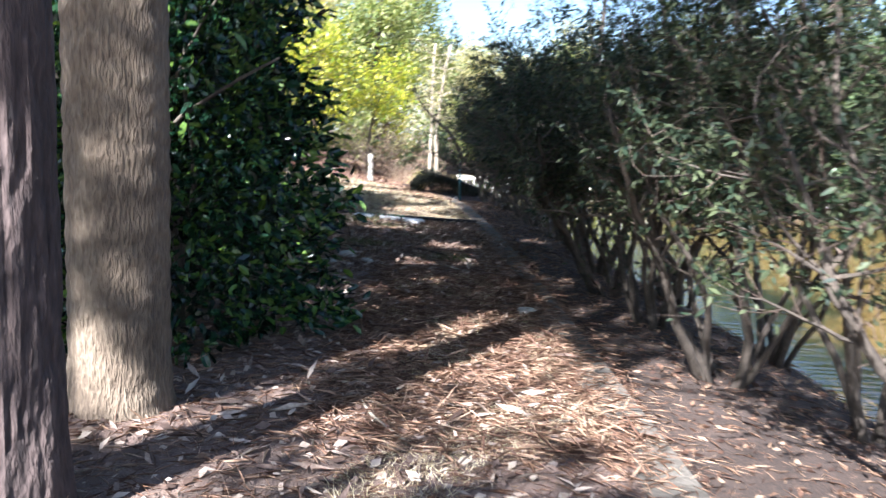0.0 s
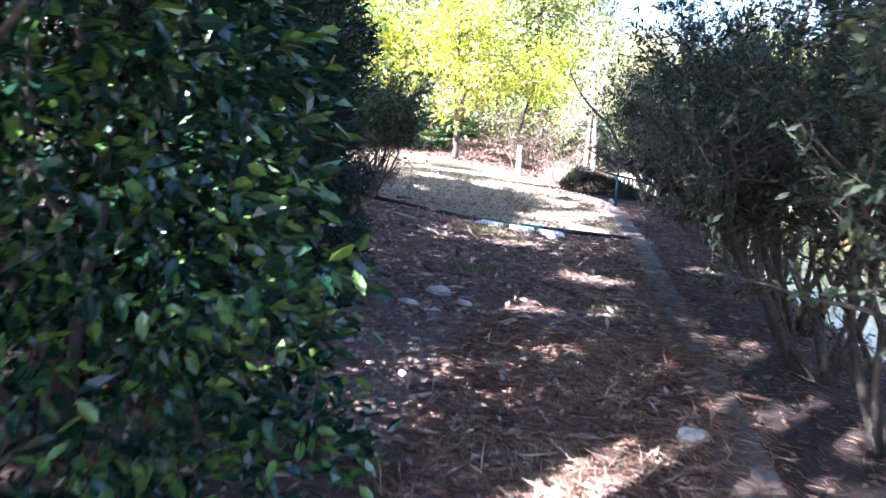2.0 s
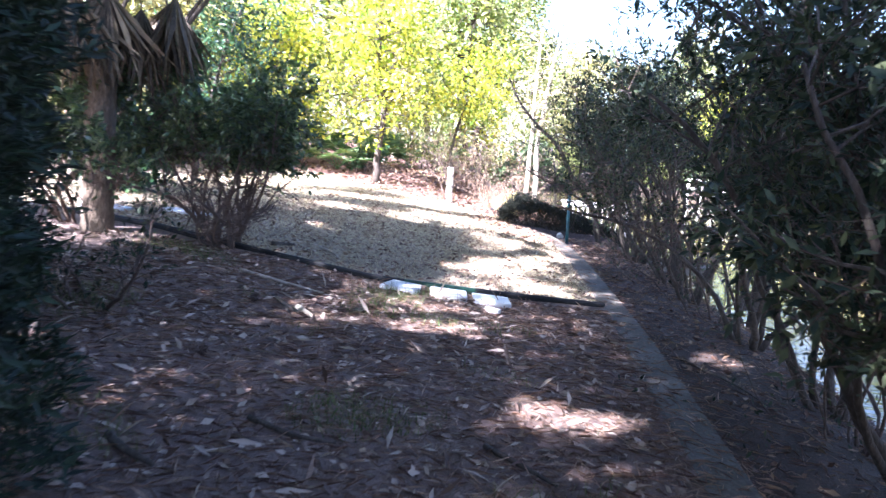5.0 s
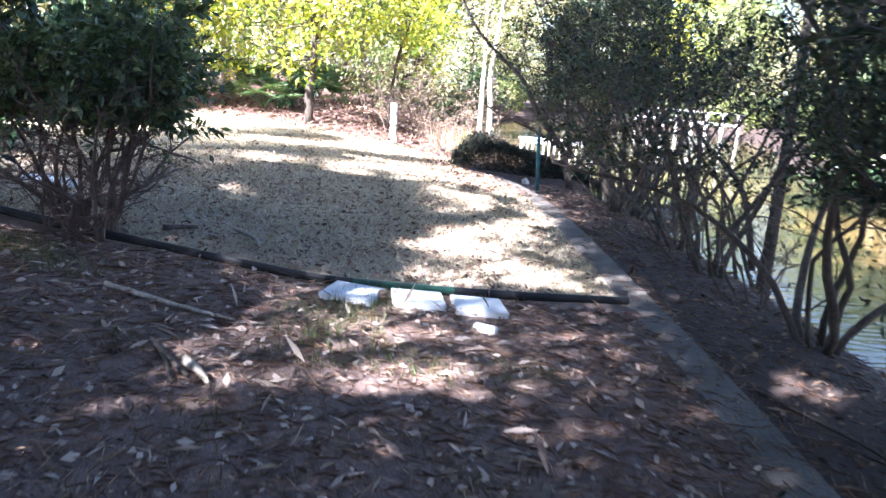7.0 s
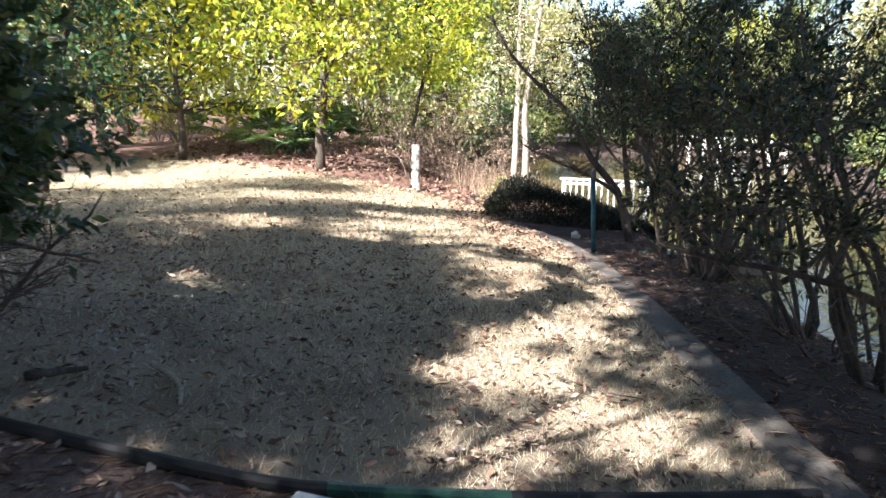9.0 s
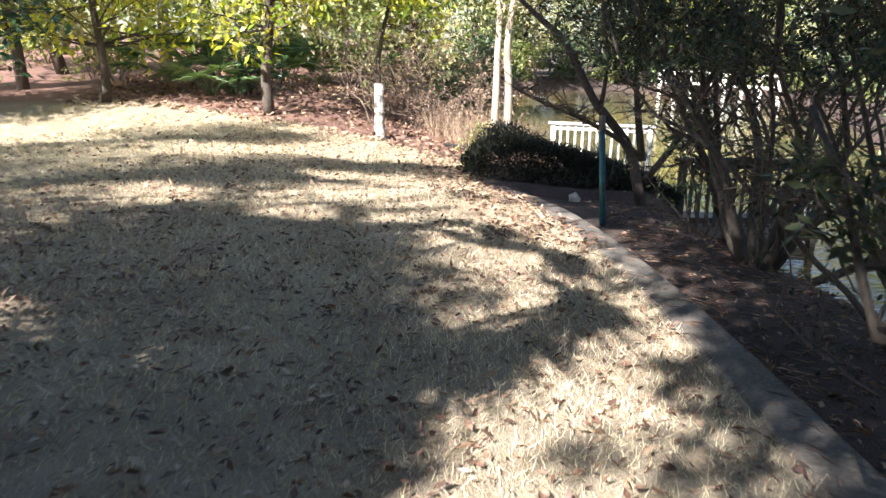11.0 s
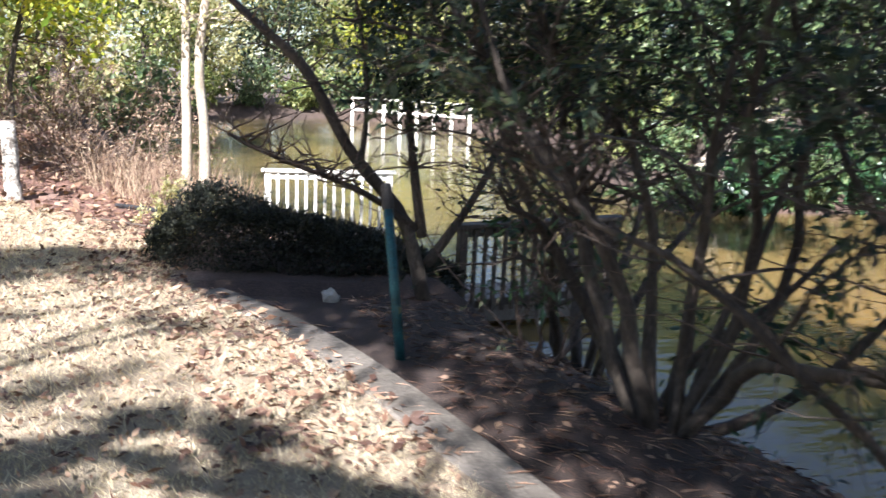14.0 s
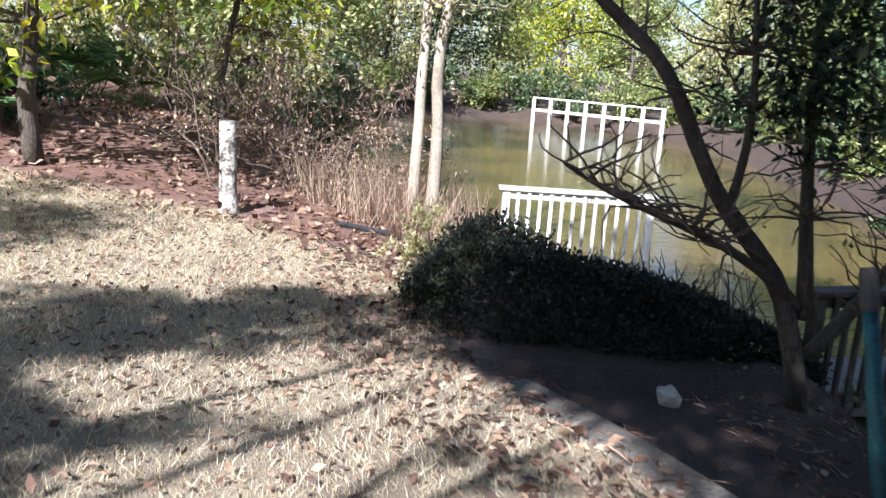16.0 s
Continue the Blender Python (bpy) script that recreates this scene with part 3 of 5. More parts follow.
# forked small tree by the kerb end, its bare limbs reaching over the hedge
def forked_tree(at):
    rng = np.random.default_rng(31)
    root = thing("leaning_tree", (at[0], at[1], gz(*at) - 0.05), "dark-barked forked small tree leaning over clipped hedge", "tree")
    o = np.array([at[0], at[1], root.location.z])
    limb_ends = []
    paths = [[(1.18, 23.75, -0.45), (1.17, 23.78, 0.0), (1.13, 23.8, 0.2), (0.80, 23.85, 0.55), (0.45, 23.9, 0.9), (0.34, 23.9, 1.2), (0.22, 23.9, 1.5), (-0.3, 24.0, 1.9), (-0.8, 24.1, 2.4), (-1.1, 24.2, 3.0)],
             [(1.15, 23.8, 0.15), (1.12, 23.75, 0.5), (1.0, 23.75, 0.85), (0.9, 23.8, 1.3), (0.95, 23.9, 1.9), (1.1, 23.9, 2.7)],
             [(1.10, 23.8, 0.22), (0.7, 23.7, 0.5), (0.35, 23.65, 0.66), (-0.1, 23.6, 0.82), (-0.35, 23.55, 0.93), (-0.55, 23.55, 1.05)],
             [(0.60, 23.88, 0.72), (0.75, 23.8, 1.1), (0.62, 23.8, 1.6), (0.5, 23.8, 2.3), (0.3, 23.8, 3.0)],
             [(1.2, 23.8, -0.1), (1.6, 23.7, 0.5), (1.9, 23.6, 1.2), (2.0, 23.6, 2.0), (2.1, 23.6, 2.9)]]
    radii = [0.065, 0.05, 0.035, 0.03, 0.05]
    for P, r in zip(paths, radii):
        Q = smooth_line([(p[0] + 0.1, p[1] + 0.1, p[2]) for p in P], 0.07) - o
        part("limb", tube(Q, np.linspace(r, r * 0.25, len(Q)), 8, 0.05, rng), M["bark"], root, smooth=True)
        limb_ends.append(Q)
    small, LP, LD = [], [], []
    for Q in limb_ends:
        for _ in range(60):
            i = rng.integers(len(Q) // 3, len(Q))
            a = rng.uniform(0, 6.28)
            bp, br = grow(rng, Q[i], (np.cos(a), np.sin(a), rng.uniform(-0.1, 0.8)), rng.uniform(0.2, 0.7), 0.009, 0.6, 0.03, 5, 0.3)
            small.append(tube(bp, br, 4, cap=False))
            if bp[-1][2] + o[2] > 1.2 and bp[-1][0] + o[0] > 0.75:
                for q in (2, 3, 4, 5):
                    m = 22
                    LP.append(bp[q] + rng.standard_normal((m, 3)) * 0.09)
                    LD.append(rng.standard_normal((m, 3)) + [0, 0, -0.2])
    tagged(part("twigwork", joined(small), M["twig"], root), kind="stuff")
    LP, LD = np.concatenate(LP), np.concatenate(LD)
    part("foliage", leaves(LP, LD, 0.085 * rng.uniform(0.6, 1.2, len(LP)), 0.36, rng), M["myrtle"], root)


forked_tree((1.18, 23.75))


def reaching_tree(at):
    """Low limbs that arch out over the pond, with sprigs of leaves."""
    rng = np.random.default_rng(33)
    root = thing("overhanging_tree", (at[0], at[1], gz(*at) - 0.05), "dark tree with low limbs arching over the pond", "tree")
    o = np.array([at[0], at[1], root.location.z])
    small, LP, LD = [], [], []
    for P, r in REACHES:
        Q = smooth_line(P, 0.07) - o
        part("limb", tube(Q, np.linspace(r, r * 0.35, len(Q)), 8, 0.06, rng), M["bark"], root, smooth=True)
        for _ in range(12):
            q = rng.integers(len(Q) // 3, len(Q))
            a = rng.uniform(0, 6.28)
            bp, br = grow(rng, Q[q], (np.cos(a), np.sin(a), rng.uniform(-0.7, 0.6)), rng.uniform(0.2, 0.6), 0.008, 0.6, -0.03, 5, 0.3)
            small.append(tube(bp, br, 4, cap=False))
            LP.append(bp[rng.integers(2, 6, 16)] + rng.standard_normal((16, 3)) * 0.05)
            LD.append(unit(bp[-1] - bp[0])[None] + rng.standard_normal((16, 3)) * 0.8 + [0, 0, -0.3])
    tagged(part("twigwork", joined(small), M["twig"], root), kind="stuff")
    LP, LD = np.concatenate(LP), np.concatenate(LD)
    tagged(part("foliage", leaves(LP, LD, 0.095 * rng.uniform(0.6, 1.2, len(LP)), 0.34, rng, True), M["darkleaf"], root), kind="stuff")


REACHES = [([(1.95, 21.45, -0.75), (2.0, 21.4, -0.66), (2.27, 21.24, -0.6), (2.57, 21.08, -0.41), (2.9, 20.92, -0.1), (3.14, 20.76, 0.37), (3.34, 20.6, 0.62), (3.6, 20.5, 0.8)], 0.05),
         ([(1.97, 21.5, -0.7), (2.06, 21.5, -0.46), (2.26, 21.4, -0.04), (2.5, 21.3, 0.09), (2.78, 21.2, 0.34), (3.0, 21.1, 0.7)], 0.045),
         ([(3.40, 19.95, -0.85), (3.36, 20.0, -0.4), (3.28, 20.16, 0.13), (3.14, 20.32, 0.42), (2.96, 20.48, 0.56), (2.71, 20.64, 0.82), (2.5, 20.8, 1.1), (2.4, 20.9, 1.7)], 0.05),
         ([(1.93, 21.45, -0.7), (1.72, 21.6, -0.1), (1.5, 21.75, 0.3), (1.3, 21.89, 0.66), (1.12, 21.98, 1.0), (0.92, 22.0, 1.5), (0.8, 22.0, 2.4)], 0.06)]
reaching_tree((1.95, 21.45))


# the glossy broad-leaved shrub beside the palm, its outer leaves single
def camellia(at):
    rng = np.random.default_rng(41)
    root = thing("camellia_bush", (at[0], at[1], gz(*at) - 0.03), "dense glossy dark green broad-leaved bush beside the path", "bush")
    for i in range(6):
        a = i * 1.05
        pts, rad = grow(rng, (np.cos(a) * 0.08, np.sin(a) * 0.08, 0), (np.cos(a) * 0.13, np.sin(a) * 0.13, 1), 2.4, 0.03, 0.35, 0.05, 10, 0.2)
        part("stem", tube(pts, rad, 7, 0.05, rng), M["bark"], root, smooth=True)
    n = 17500
    th, z = rng.uniform(0, 2 * np.pi, n), rng.uniform(0.04, 3.3, n)
    lump = 0.14 * np.sin(3 * th + 2.2 * z) + 0.13 * np.sin(5 * th - 4.1 * z + 1) + 0.10 * np.sin(9 * z + 2 * th) + 0.06 * rng.standard_normal(n)
    R = (0.80 + 0.14 * np.sin(z * 1.3 + 0.6) + lump) * np.clip((3.6 - z) / 0.9, 0.2, 1)
    R = R * (0.55 + 0.45 * rng.uniform(0, 1, n) ** 0.35)
    P = np.stack([R * np.cos(th), R * np.sin(th) * 0.95, z], 1)
    D = np.stack([np.cos(th), np.sin(th), np.full(n, -0.1)], 1) + rng.standard_normal((n, 3)) * 0.6
    keep = rng.uniform(0, 1, n) < 0.86
    P, D = P[keep], D[keep]
    outer = (np.hypot(P[:, 0], P[:, 1]) > 0.72) & (P[:, 0] > 0.15) & (P[:, 1] < 0.45) & (P[:, 2] < 2.2)
    near = np.where(outer)[0][:300]
    rest = np.ones(len(P), bool)
    rest[near] = False
    part("foliage", leaves(P[rest], D[rest], 0.10 * rng.uniform(0.6, 1.2, rest.sum()), 0.52, rng, True), M["camellia"], root)
    shapes = [mesh_of("leaf", *leaves(np.zeros((1, 3)), np.array([[1.0, 0, 0]]), [s], w, np.random.default_rng(k), True), M["camellia_leaf_single"]) for k, (s, w) in enumerate(((0.105, 0.5), (0.095, 0.55), (0.085, 0.48)))]
    for i in near:
        ob = part("leaf", shapes[i % 3], None, root)
        d = Vector(D[i]).normalized()
        ob.matrix_local = Matrix.Translation(Vector(P[i])) @ d.to_track_quat("X", "Z").to_matrix().to_4x4() @ pose(0, 0, 0, float(rng.uniform(-50, 50)), 0, 0)


def single_leaf_material():
    m = M["camellia"].copy()
    m.name = "camellia_single_leaf"
    n, link = m.node_tree.nodes, m.node_tree.links.new
    info = n.new("ShaderNodeObjectInfo")
    for lk in list(m.node_tree.links):
        if lk.from_socket.name == "Random Per Island":
            to = lk.to_socket
            m.node_tree.links.remove(lk)
            link(info.outputs["Random"], to)
    return m


M["camellia_leaf_single"] = single_leaf_material()
camellia((-1.76, 5.25))


def needle_bush(at, r, tall, seed, label):
    rng = np.random.default_rng(seed)
    root = thing("conifer_bush", (at[0], at[1], gz(*at) - 0.03), label, "bush")
    part("stem", tube(*grow(rng, (0, 0, 0), (0, 0, 1), tall * 0.9, 0.06, 0.1, 0.1, 8, 0.2), 8, 0.05, rng), M["bark"], root, smooth=True)
    n = 64000
    th, z = rng.uniform(0, 2 * np.pi, n), rng.uniform(0.02, 1, n) * tall
    lump = 1 + 0.10 * np.sin(4 * th + 3 * z) + 0.08 * np.sin(9 * th - 6 * z) + 0.06 * np.sin(17 * z + th)
    R = r * lump * np.clip(1.15 - (z / tall - 0.35) ** 2 * 1.9, 0.1, 1) * (0.6 + 0.4 * rng.uniform(0, 1, n) ** 0.4)
    P = np.stack([R * np.cos(th), R * np.sin(th), z], 1)
    D = np.stack([np.cos(th), np.sin(th), np.full(n, 0.3)], 1) + rng.standard_normal((n, 3)) * 0.75
    part("foliage", leaves(P, D, 0.075 * rng.uniform(0.5, 1.4, n), 0.24, rng), M["conifer"], root)


needle_bush((-2.75, 8.7), 1.02, 3.0, 43, "dense dark green needle-leaved bush at path edge")
needle_bush((-2.55, 6.95), 0.85, 2.7, 45, "dense dark evergreen bush between broad-leaved bush and path")
needle_bush((-4.3, 10.8), 1.1, 2.6, 44, "dense dark green needle-leaved bush in shade")


# palms
def palm(at, seed, radius, tall, label, skirt=False, group="palms"):
    rng = np.random.default_rng(seed)
    root = thing("palm_tree", (at[0], at[1], gz(*at) - 0.08), label, "palm", group)
    k, rows = 72, int(tall / 0.03)
    zs = np.linspace(0, tall, rows)
    ang = np.linspace(0, 2 * np.pi, k, endpoint=False)
    A, Z = np.meshgrid(ang, zs)
    ring = 0.004 * np.sin((Z + 0.03 * np.sin(2 * A) + 0.02 * np.sin(5 * A)) * 48 + 1.7 * np.sin(Z * 9))
    crack = -0.006 * (rng.uniform(0, 1, (1, k)) < 0.25) * (np.sin(Z * 7 + 9 * A) > -0.2) - 0.004 * (rng.uniform(0, 1, A.shape) < 0.1)
    R = radius * (1 + 0.18 * np.exp(-Z / 0.14)) + ring + crack + 0.006 * np.sin(3 * A + Z)
    V = np.stack([R * np.cos(A), R * np.sin(A), Z], 2).reshape(-1, 3)
    F = [(i * k + j, i * k + (j + 1) % k, (i + 1) * k + (j + 1) % k, (i + 1) * k + j) for i in range(rows - 1) for j in range(k)]
    part("trunk", (V, F), M["palmbark"], root, smooth=True)
    for i in range(26 if not skirt else 34):
        a, dead = i * 2.4, skirt and i < 16
        lift = rng.uniform(-0.3, 1.1) if not dead else rng.uniform(-2.2, -1.0)
        stalk, sr = grow(rng, (0, 0, tall - 0.1 - (0.5 * dead)), (np.cos(a), np.sin(a), lift), 1.5, 0.014, 0.15, -0.10, 8, 0.5)
        m = 26
        tip = stalk[-1]
        out = unit(stalk[-1] - stalk[-3])
        side = unit(np.cross(out, [0, 0, 1.0]))
        sp = np.linspace(-1.9, 1.9, m)
        D = np.cos(sp)[:, None] * out + np.sin(sp)[:, None] * side + [0, 0, -0.25 - 0.9 * dead]
        lv = leaves(np.repeat(tip[None], m, 0), D, 0.85 * rng.uniform(0.8, 1.1, m), 0.06, rng, False, 0.2)
        part("frond", joined([tube(stalk, sr, 5, cap=False), lv]), M["deadpalm" if dead else "palmleaf"], root, "dry brown hanging frond" if dead else "")


palm((-1.48, 3.70), 51, 0.225, 6.2, "thick grey-brown palm trunk with ringed bark by path")
palm((-4.5, 14.2), 52, 0.15, 4.3, "slim palm with hanging dead fronds behind dark bushes", True)


def pine(at, radius, tall, seed):
    rng = np.random.default_rng(seed)
    root = thing("pine_tree", (at[0], at[1], gz(*at) - 0.08), "tall pine trunk with deep furrowed dark bark", "tree")
    k, zs = 64, np.concatenate([np.arange(0, 3.6, 0.045), np.linspace(3.7, tall, 24)])
    V = []
    for z in zs:
        r = radius * (1 - 0.6 * z / tall) + 0.05 * math.exp(-z / 0.2)
        for q in range(k):
            a = 2 * math.pi * q / k
            c = Vector((math.cos(a) * 3.6, math.sin(a) * 3.6, z * 2.2))
            deep = abs(noise.noise(c)) * 1.6 + 0.5 * abs(noise.noise(c * 2.3 + Vector((9, 0, 0))))
            rr = r + 0.028 * (min(deep, 0.7) - 0.35) + 0.006 * noise.noise(c * 7)
            V.append((rr * math.cos(a), rr * math.sin(a), z))
    F = [(i * k + j, i * k + (j + 1) % k, (i + 1) * k + (j + 1) % k, (i + 1) * k + j) for i in range(len(zs) - 1) for j in range(k)]
    part("trunk", (V, F), M["darkbark"], root)
    limbs, LP, LD = [], [], []
    for c in range(46):
        z = rng.uniform(tall * 0.55, tall)
        a = rng.uniform(0, 6.28)
        bp, br = grow(rng, (0, 0, z), (np.cos(a), np.sin(a), 0.25), 2.6 * rng.uniform(0.4, 1), 0.03, 0.4, 0.05, 5, 0.3)
        limbs.append(tube(bp, br, 5, cap=False))
        m = 110
        LP.append(bp[rng.integers(2, 6, m)] + rng.standard_normal((m, 3)) * 0.28)
        LD.append(rng.standard_normal((m, 3)) + [0, 0, 0.3])
    tagged(part("branchwork", joined(limbs), M["darkbark"], root), kind="stuff")
    LP, LD = np.concatenate(LP), np.concatenate(LD)
    part("needles", leaves(LP, LD, 0.22 * rng.uniform(0.7, 1.2, len(LP)), 0.12, rng), M["conifer"], root)


pine((-1.40, 2.55), 0.18, 11.0, 55)

# twiggy shrub at the near corner of the lawn, leafy above
stem_plant("twiggy_shrub", (-3.35, 14.7), 61, "twiggy half-bare shrub with dark leaves above, at lawn corner", "shrub", "darkleaf", count=12, tall=1.8, spread=0.62, lean=(-0.1, 0.05), radius=0.02, bare=0.12, branches=12, twigs=9, per=0, size=0.06, bark="twig", wiggle=0.45)
stem_plant("twiggy_shrub", (-3.45, 14.9), 62, "broad-leaved shrub top over bare grey twigs", "shrub", "shrubleaf", count=11, tall=1.9, spread=0.66, lean=(0.0, 0.10), radius=0.02, bare=0.5, branches=14, twigs=9, per=14, size=0.08, lift=0.2, clear=1.0, width=0.45, bark="twig", wiggle=0.4)
stem_plant("twiggy_shrub", (-5.0, 14.6), 63, "dark broad-leaved shrub in shade beside the lawn", "shrub", "shrubleaf", count=9, tall=1.95, spread=0.6, radius=0.022, bare=0.4, branches=11, twigs=8, per=12, size=0.10, clear=1.0, width=0.45, bark="twig", wiggle=0.4)
stem_plant("twiggy_shrub", (-3.0, 11.6), 64, "low twiggy shrub between dark bush and lawn", "shrub", "myrtle", count=6, tall=1.2, spread=0.7, radius=0.014, bare=0.25, branches=7, twigs=5, per=3, size=0.06, width=0.4, bark="twig", wiggle=0.45)


stem_plant("twiggy_shrub", (-6.6, 18.6), 66, "tall dark leafy shrub on the lawn's shaded side", "shrub", "darkleaf", count=9, tall=1.7, spread=0.5, radius=0.024, bare=0.2, branches=10, twigs=8, per=11, size=0.13, width=0.45, bark="twig", wiggle=0.4)


# clipped hedge by the landing
def hedge():
    rng = np.random.default_rng(71)
    root = thing("clipped_hedge", (0, 0, 0), "low clipped dark green boxwood hedge at the kerb end", "hedge")
    a, b = np.array([-0.55, 25.15]), np.array([1.75, 24.95])
    n = 42000
    s = rng.uniform(-0.16, 1.08, n)
    th = rng.uniform(0, np.pi, n)
    end = np.clip(np.minimum((s + 0.2) / 0.25, (1.12 - s) / 0.2), 0, 1) ** 0.5
    rr = (0.70 + 0.30 * rng.uniform(0, 1, n) ** 0.35) * end * (1 + 0.07 * np.sin(11 * s + 5 * th) + 0.06 * np.sin(29 * s - 7 * th) + 0.05 * rng.standard_normal(n))
    h = 0.84 - 0.58 * np.clip(s, 0, 1)
    c = a[None] + (b - a)[None] * s[:, None]
    x = c[:, 0] + 0.05 * rng.standard_normal(n)
    y = c[:, 1] + 0.62 * np.sign(np.cos(th)) * np.abs(np.cos(th)) ** 0.6 * rr
    z = height(x, y) * 0 - 0.42 - 0.10 * np.clip(s, 0, 1) + h * np.abs(np.sin(th)) ** 0.6 * rr
    P = np.stack([x, y, z], 1)
    D = np.stack([0.3 * rng.standard_normal(n), np.cos(th), np.sin(th) + 0.2], 1) + rng.standard_normal((n, 3)) * 0.6
    part("foliage", leaves(P, D, 0.036 * rng.uniform(0.6, 1.4, n), 0.5, rng), M["boxwood"], root)
    stems = []
    for i in range(90):
        q = rng.uniform(-0.1, 1.0)
        p = a + (b - a) * q
        x, y = p[0] + rng.uniform(-0.1, 0.1), p[1] + rng.uniform(-0.35, 0.35)
        stems.append(tube(*grow(rng, (x, y, gz(x, y) - 0.03), (rng.normal() * 0.3, rng.normal() * 0.3, 1), 0.65, 0.010, 0.4, 0.05, 5, 0.3), 4, cap=False))
    tagged(part("stemwork", joined(stems), M["bark"], root), kind="stuff")


hedge()
stem_plant("small_shrub", (-0.75, 25.9), 72, "small pale grey-green shrub at the hedge end", "shrub", "paleleaf", count=7, tall=0.8, spread=0.5, radius=0.010, bare=0.2, branches=6, twigs=5, per=10, size=0.045, width=0.5, bark="twig")

# the cut white-barked stump at the lawn's far edge
def stump(at):
    rng = np.random.default_rng(81)
    root = thing("tree_stump", (at[0], at[1], gz(*at) - 0.04), "tall white-barked cut stump with dark patches at lawn edge", "stump")
    part("trunk", tube([(0.0, 0, 0), (0.0, 0, 0.08), (-0.01, 0, 0.3), (-0.01, 0, 0.6), (-0.02, 0, 0.85), (-0.02, 0, 0.98)], [0.125, 0.10, 0.092, 0.088, 0.086, 0.084], 16, 0.015, rng), M["birch"], root, smooth=True)
    part("cut_top", tube([(-0.02, 0, 0.978), (-0.02, 0, 0.99)], [0.082, 0.075], 16), M["greywood"], root, "grey sawn top")


stump((-2.47, 28.35))
stem_plant("bare_sapling", (-2.45, 28.75), 82, "bare dark branching sapling behind the stump", "sapling", "paleleaf", count=3, tall=2.4, spread=0.5, lean=(0.1, 0), radius=0.02, bare=0.3, branches=8, twigs=4, per=1, size=0.06, bark="twig", wiggle=0.5)


def twin_trunks(at):
    rng = np.random.default_rng(83)
    root = thing("twin_tree", (at[0], at[1], gz(*at) - 0.05), "pair of slim pale trunks at the water's edge", "tree")
    o = np.array([at[0], at[1], root.location.z])
    LP, LD, limbs = [], [], []
    for lean, r, dx in ((0.07, 0.075, -0.06), (0.17, 0.085, 0.08)):
        pts, rad = grow(rng, (dx, 0, -0.1), (lean, 0, 1), 5.2, r, 0.13, 0.01, 12, 0.4)
        part("trunk", tube(pts, rad, 10, 0.05, rng), M["palebark"], root, smooth=True)
        for _ in range(34):
            i = rng.integers(6, 12)
            a = rng.uniform(0, 6.28)
            bp, br = grow(rng, pts[i], (np.cos(a), np.sin(a), 0.3), 1.3 * rng.uniform(0.4, 1), 0.012, 0.4, -0.02, 5, 0.3)
            limbs.append(tube(bp, br, 4, cap=False))
            LP.append(bp[rng.integers(2, 6, 30)] + rng.standard_normal((30, 3)) * 0.16)
            LD.append(rng.standard_normal((30, 3)))
    tagged(part("branchwork", joined(limbs), M["palebark"], root), kind="stuff")
    LP, LD = np.concatenate(LP), np.concatenate(LD)
    part("crown", leaves(LP, LD, 0.09 * rng.uniform(0.6, 1.2, len(LP)), 0.45, rng), M["paleleaf"], root)


twin_trunks((-0.35, 29.2))

# brown thicket between the mulch bed and the pond
for i, (x, y, tall) in enumerate(((-1.7, 30.6, 2.3), (-1.0, 31.6, 2.2), (-2.4, 32.0, 2.6), (-1.5, 33.6, 2.6), (-2.6, 35.0, 3.0), (-0.8, 30.2, 1.4))):
    stem_plant("bramble_thicket", (x, y), 90 + i, "tangled brown bramble thicket at the pond edge", "thicket", "reed", count=9, tall=tall, spread=0.9, radius=0.014, bare=0.15, branches=8, twigs=5, per=5, size=0.07, width=0.3, bark="twig", wiggle=0.7, group="brambles", droop=0.2)

# yellow-green trees at the lawn's far side
far_tree("yellow_leaved_tree", (-4.75, 29.6), 101, "small tree with bright yellow-green leaves at lawn edge", "tree", "yellowleaf", tall=5.4, trunk=0.11, crown=2.3, low=0.38, clumps=95, per=46, size=0.17, width=0.5, bark="bark")
far_tree("yellow_leaved_tree", (-2.9, 31.6), 102, "slender tree with yellow-green leaves behind the stump", "tree", "yellowleaf", tall=5.2, trunk=0.06, crown=1.9, low=0.42, clumps=60, per=42, size=0.16, width=0.5, bark="bark")
far_tree("yellow_leaved_tree", (-8.2, 30.2), 103, "sunlit green-leaved tree beside the lawn", "tree", "yellowleaf", tall=5.0, trunk=0.10, crown=2.6, low=0.25, clumps=95, per=50, size=0.18, width=0.5)
far_tree("laurel_tree", (-7.2, 22.6), 104, "dark glossy laurel tree beside the dry lawn", "tree", "darkleaf", tall=4.2, trunk=0.08, crown=2.0, low=0.25, clumps=70, per=60, size=0.13, width=0.45)
stem_plant("low_shrub", (-5.6, 31.2), 105, "low dark green shrub on the mulch bed", "shrub", "darkleaf", count=8, tall=1.1, spread=0.6, radius=0.012, bare=0.2, branches=6, twigs=5, per=8, size=0.10, width=0.45, bark="twig")


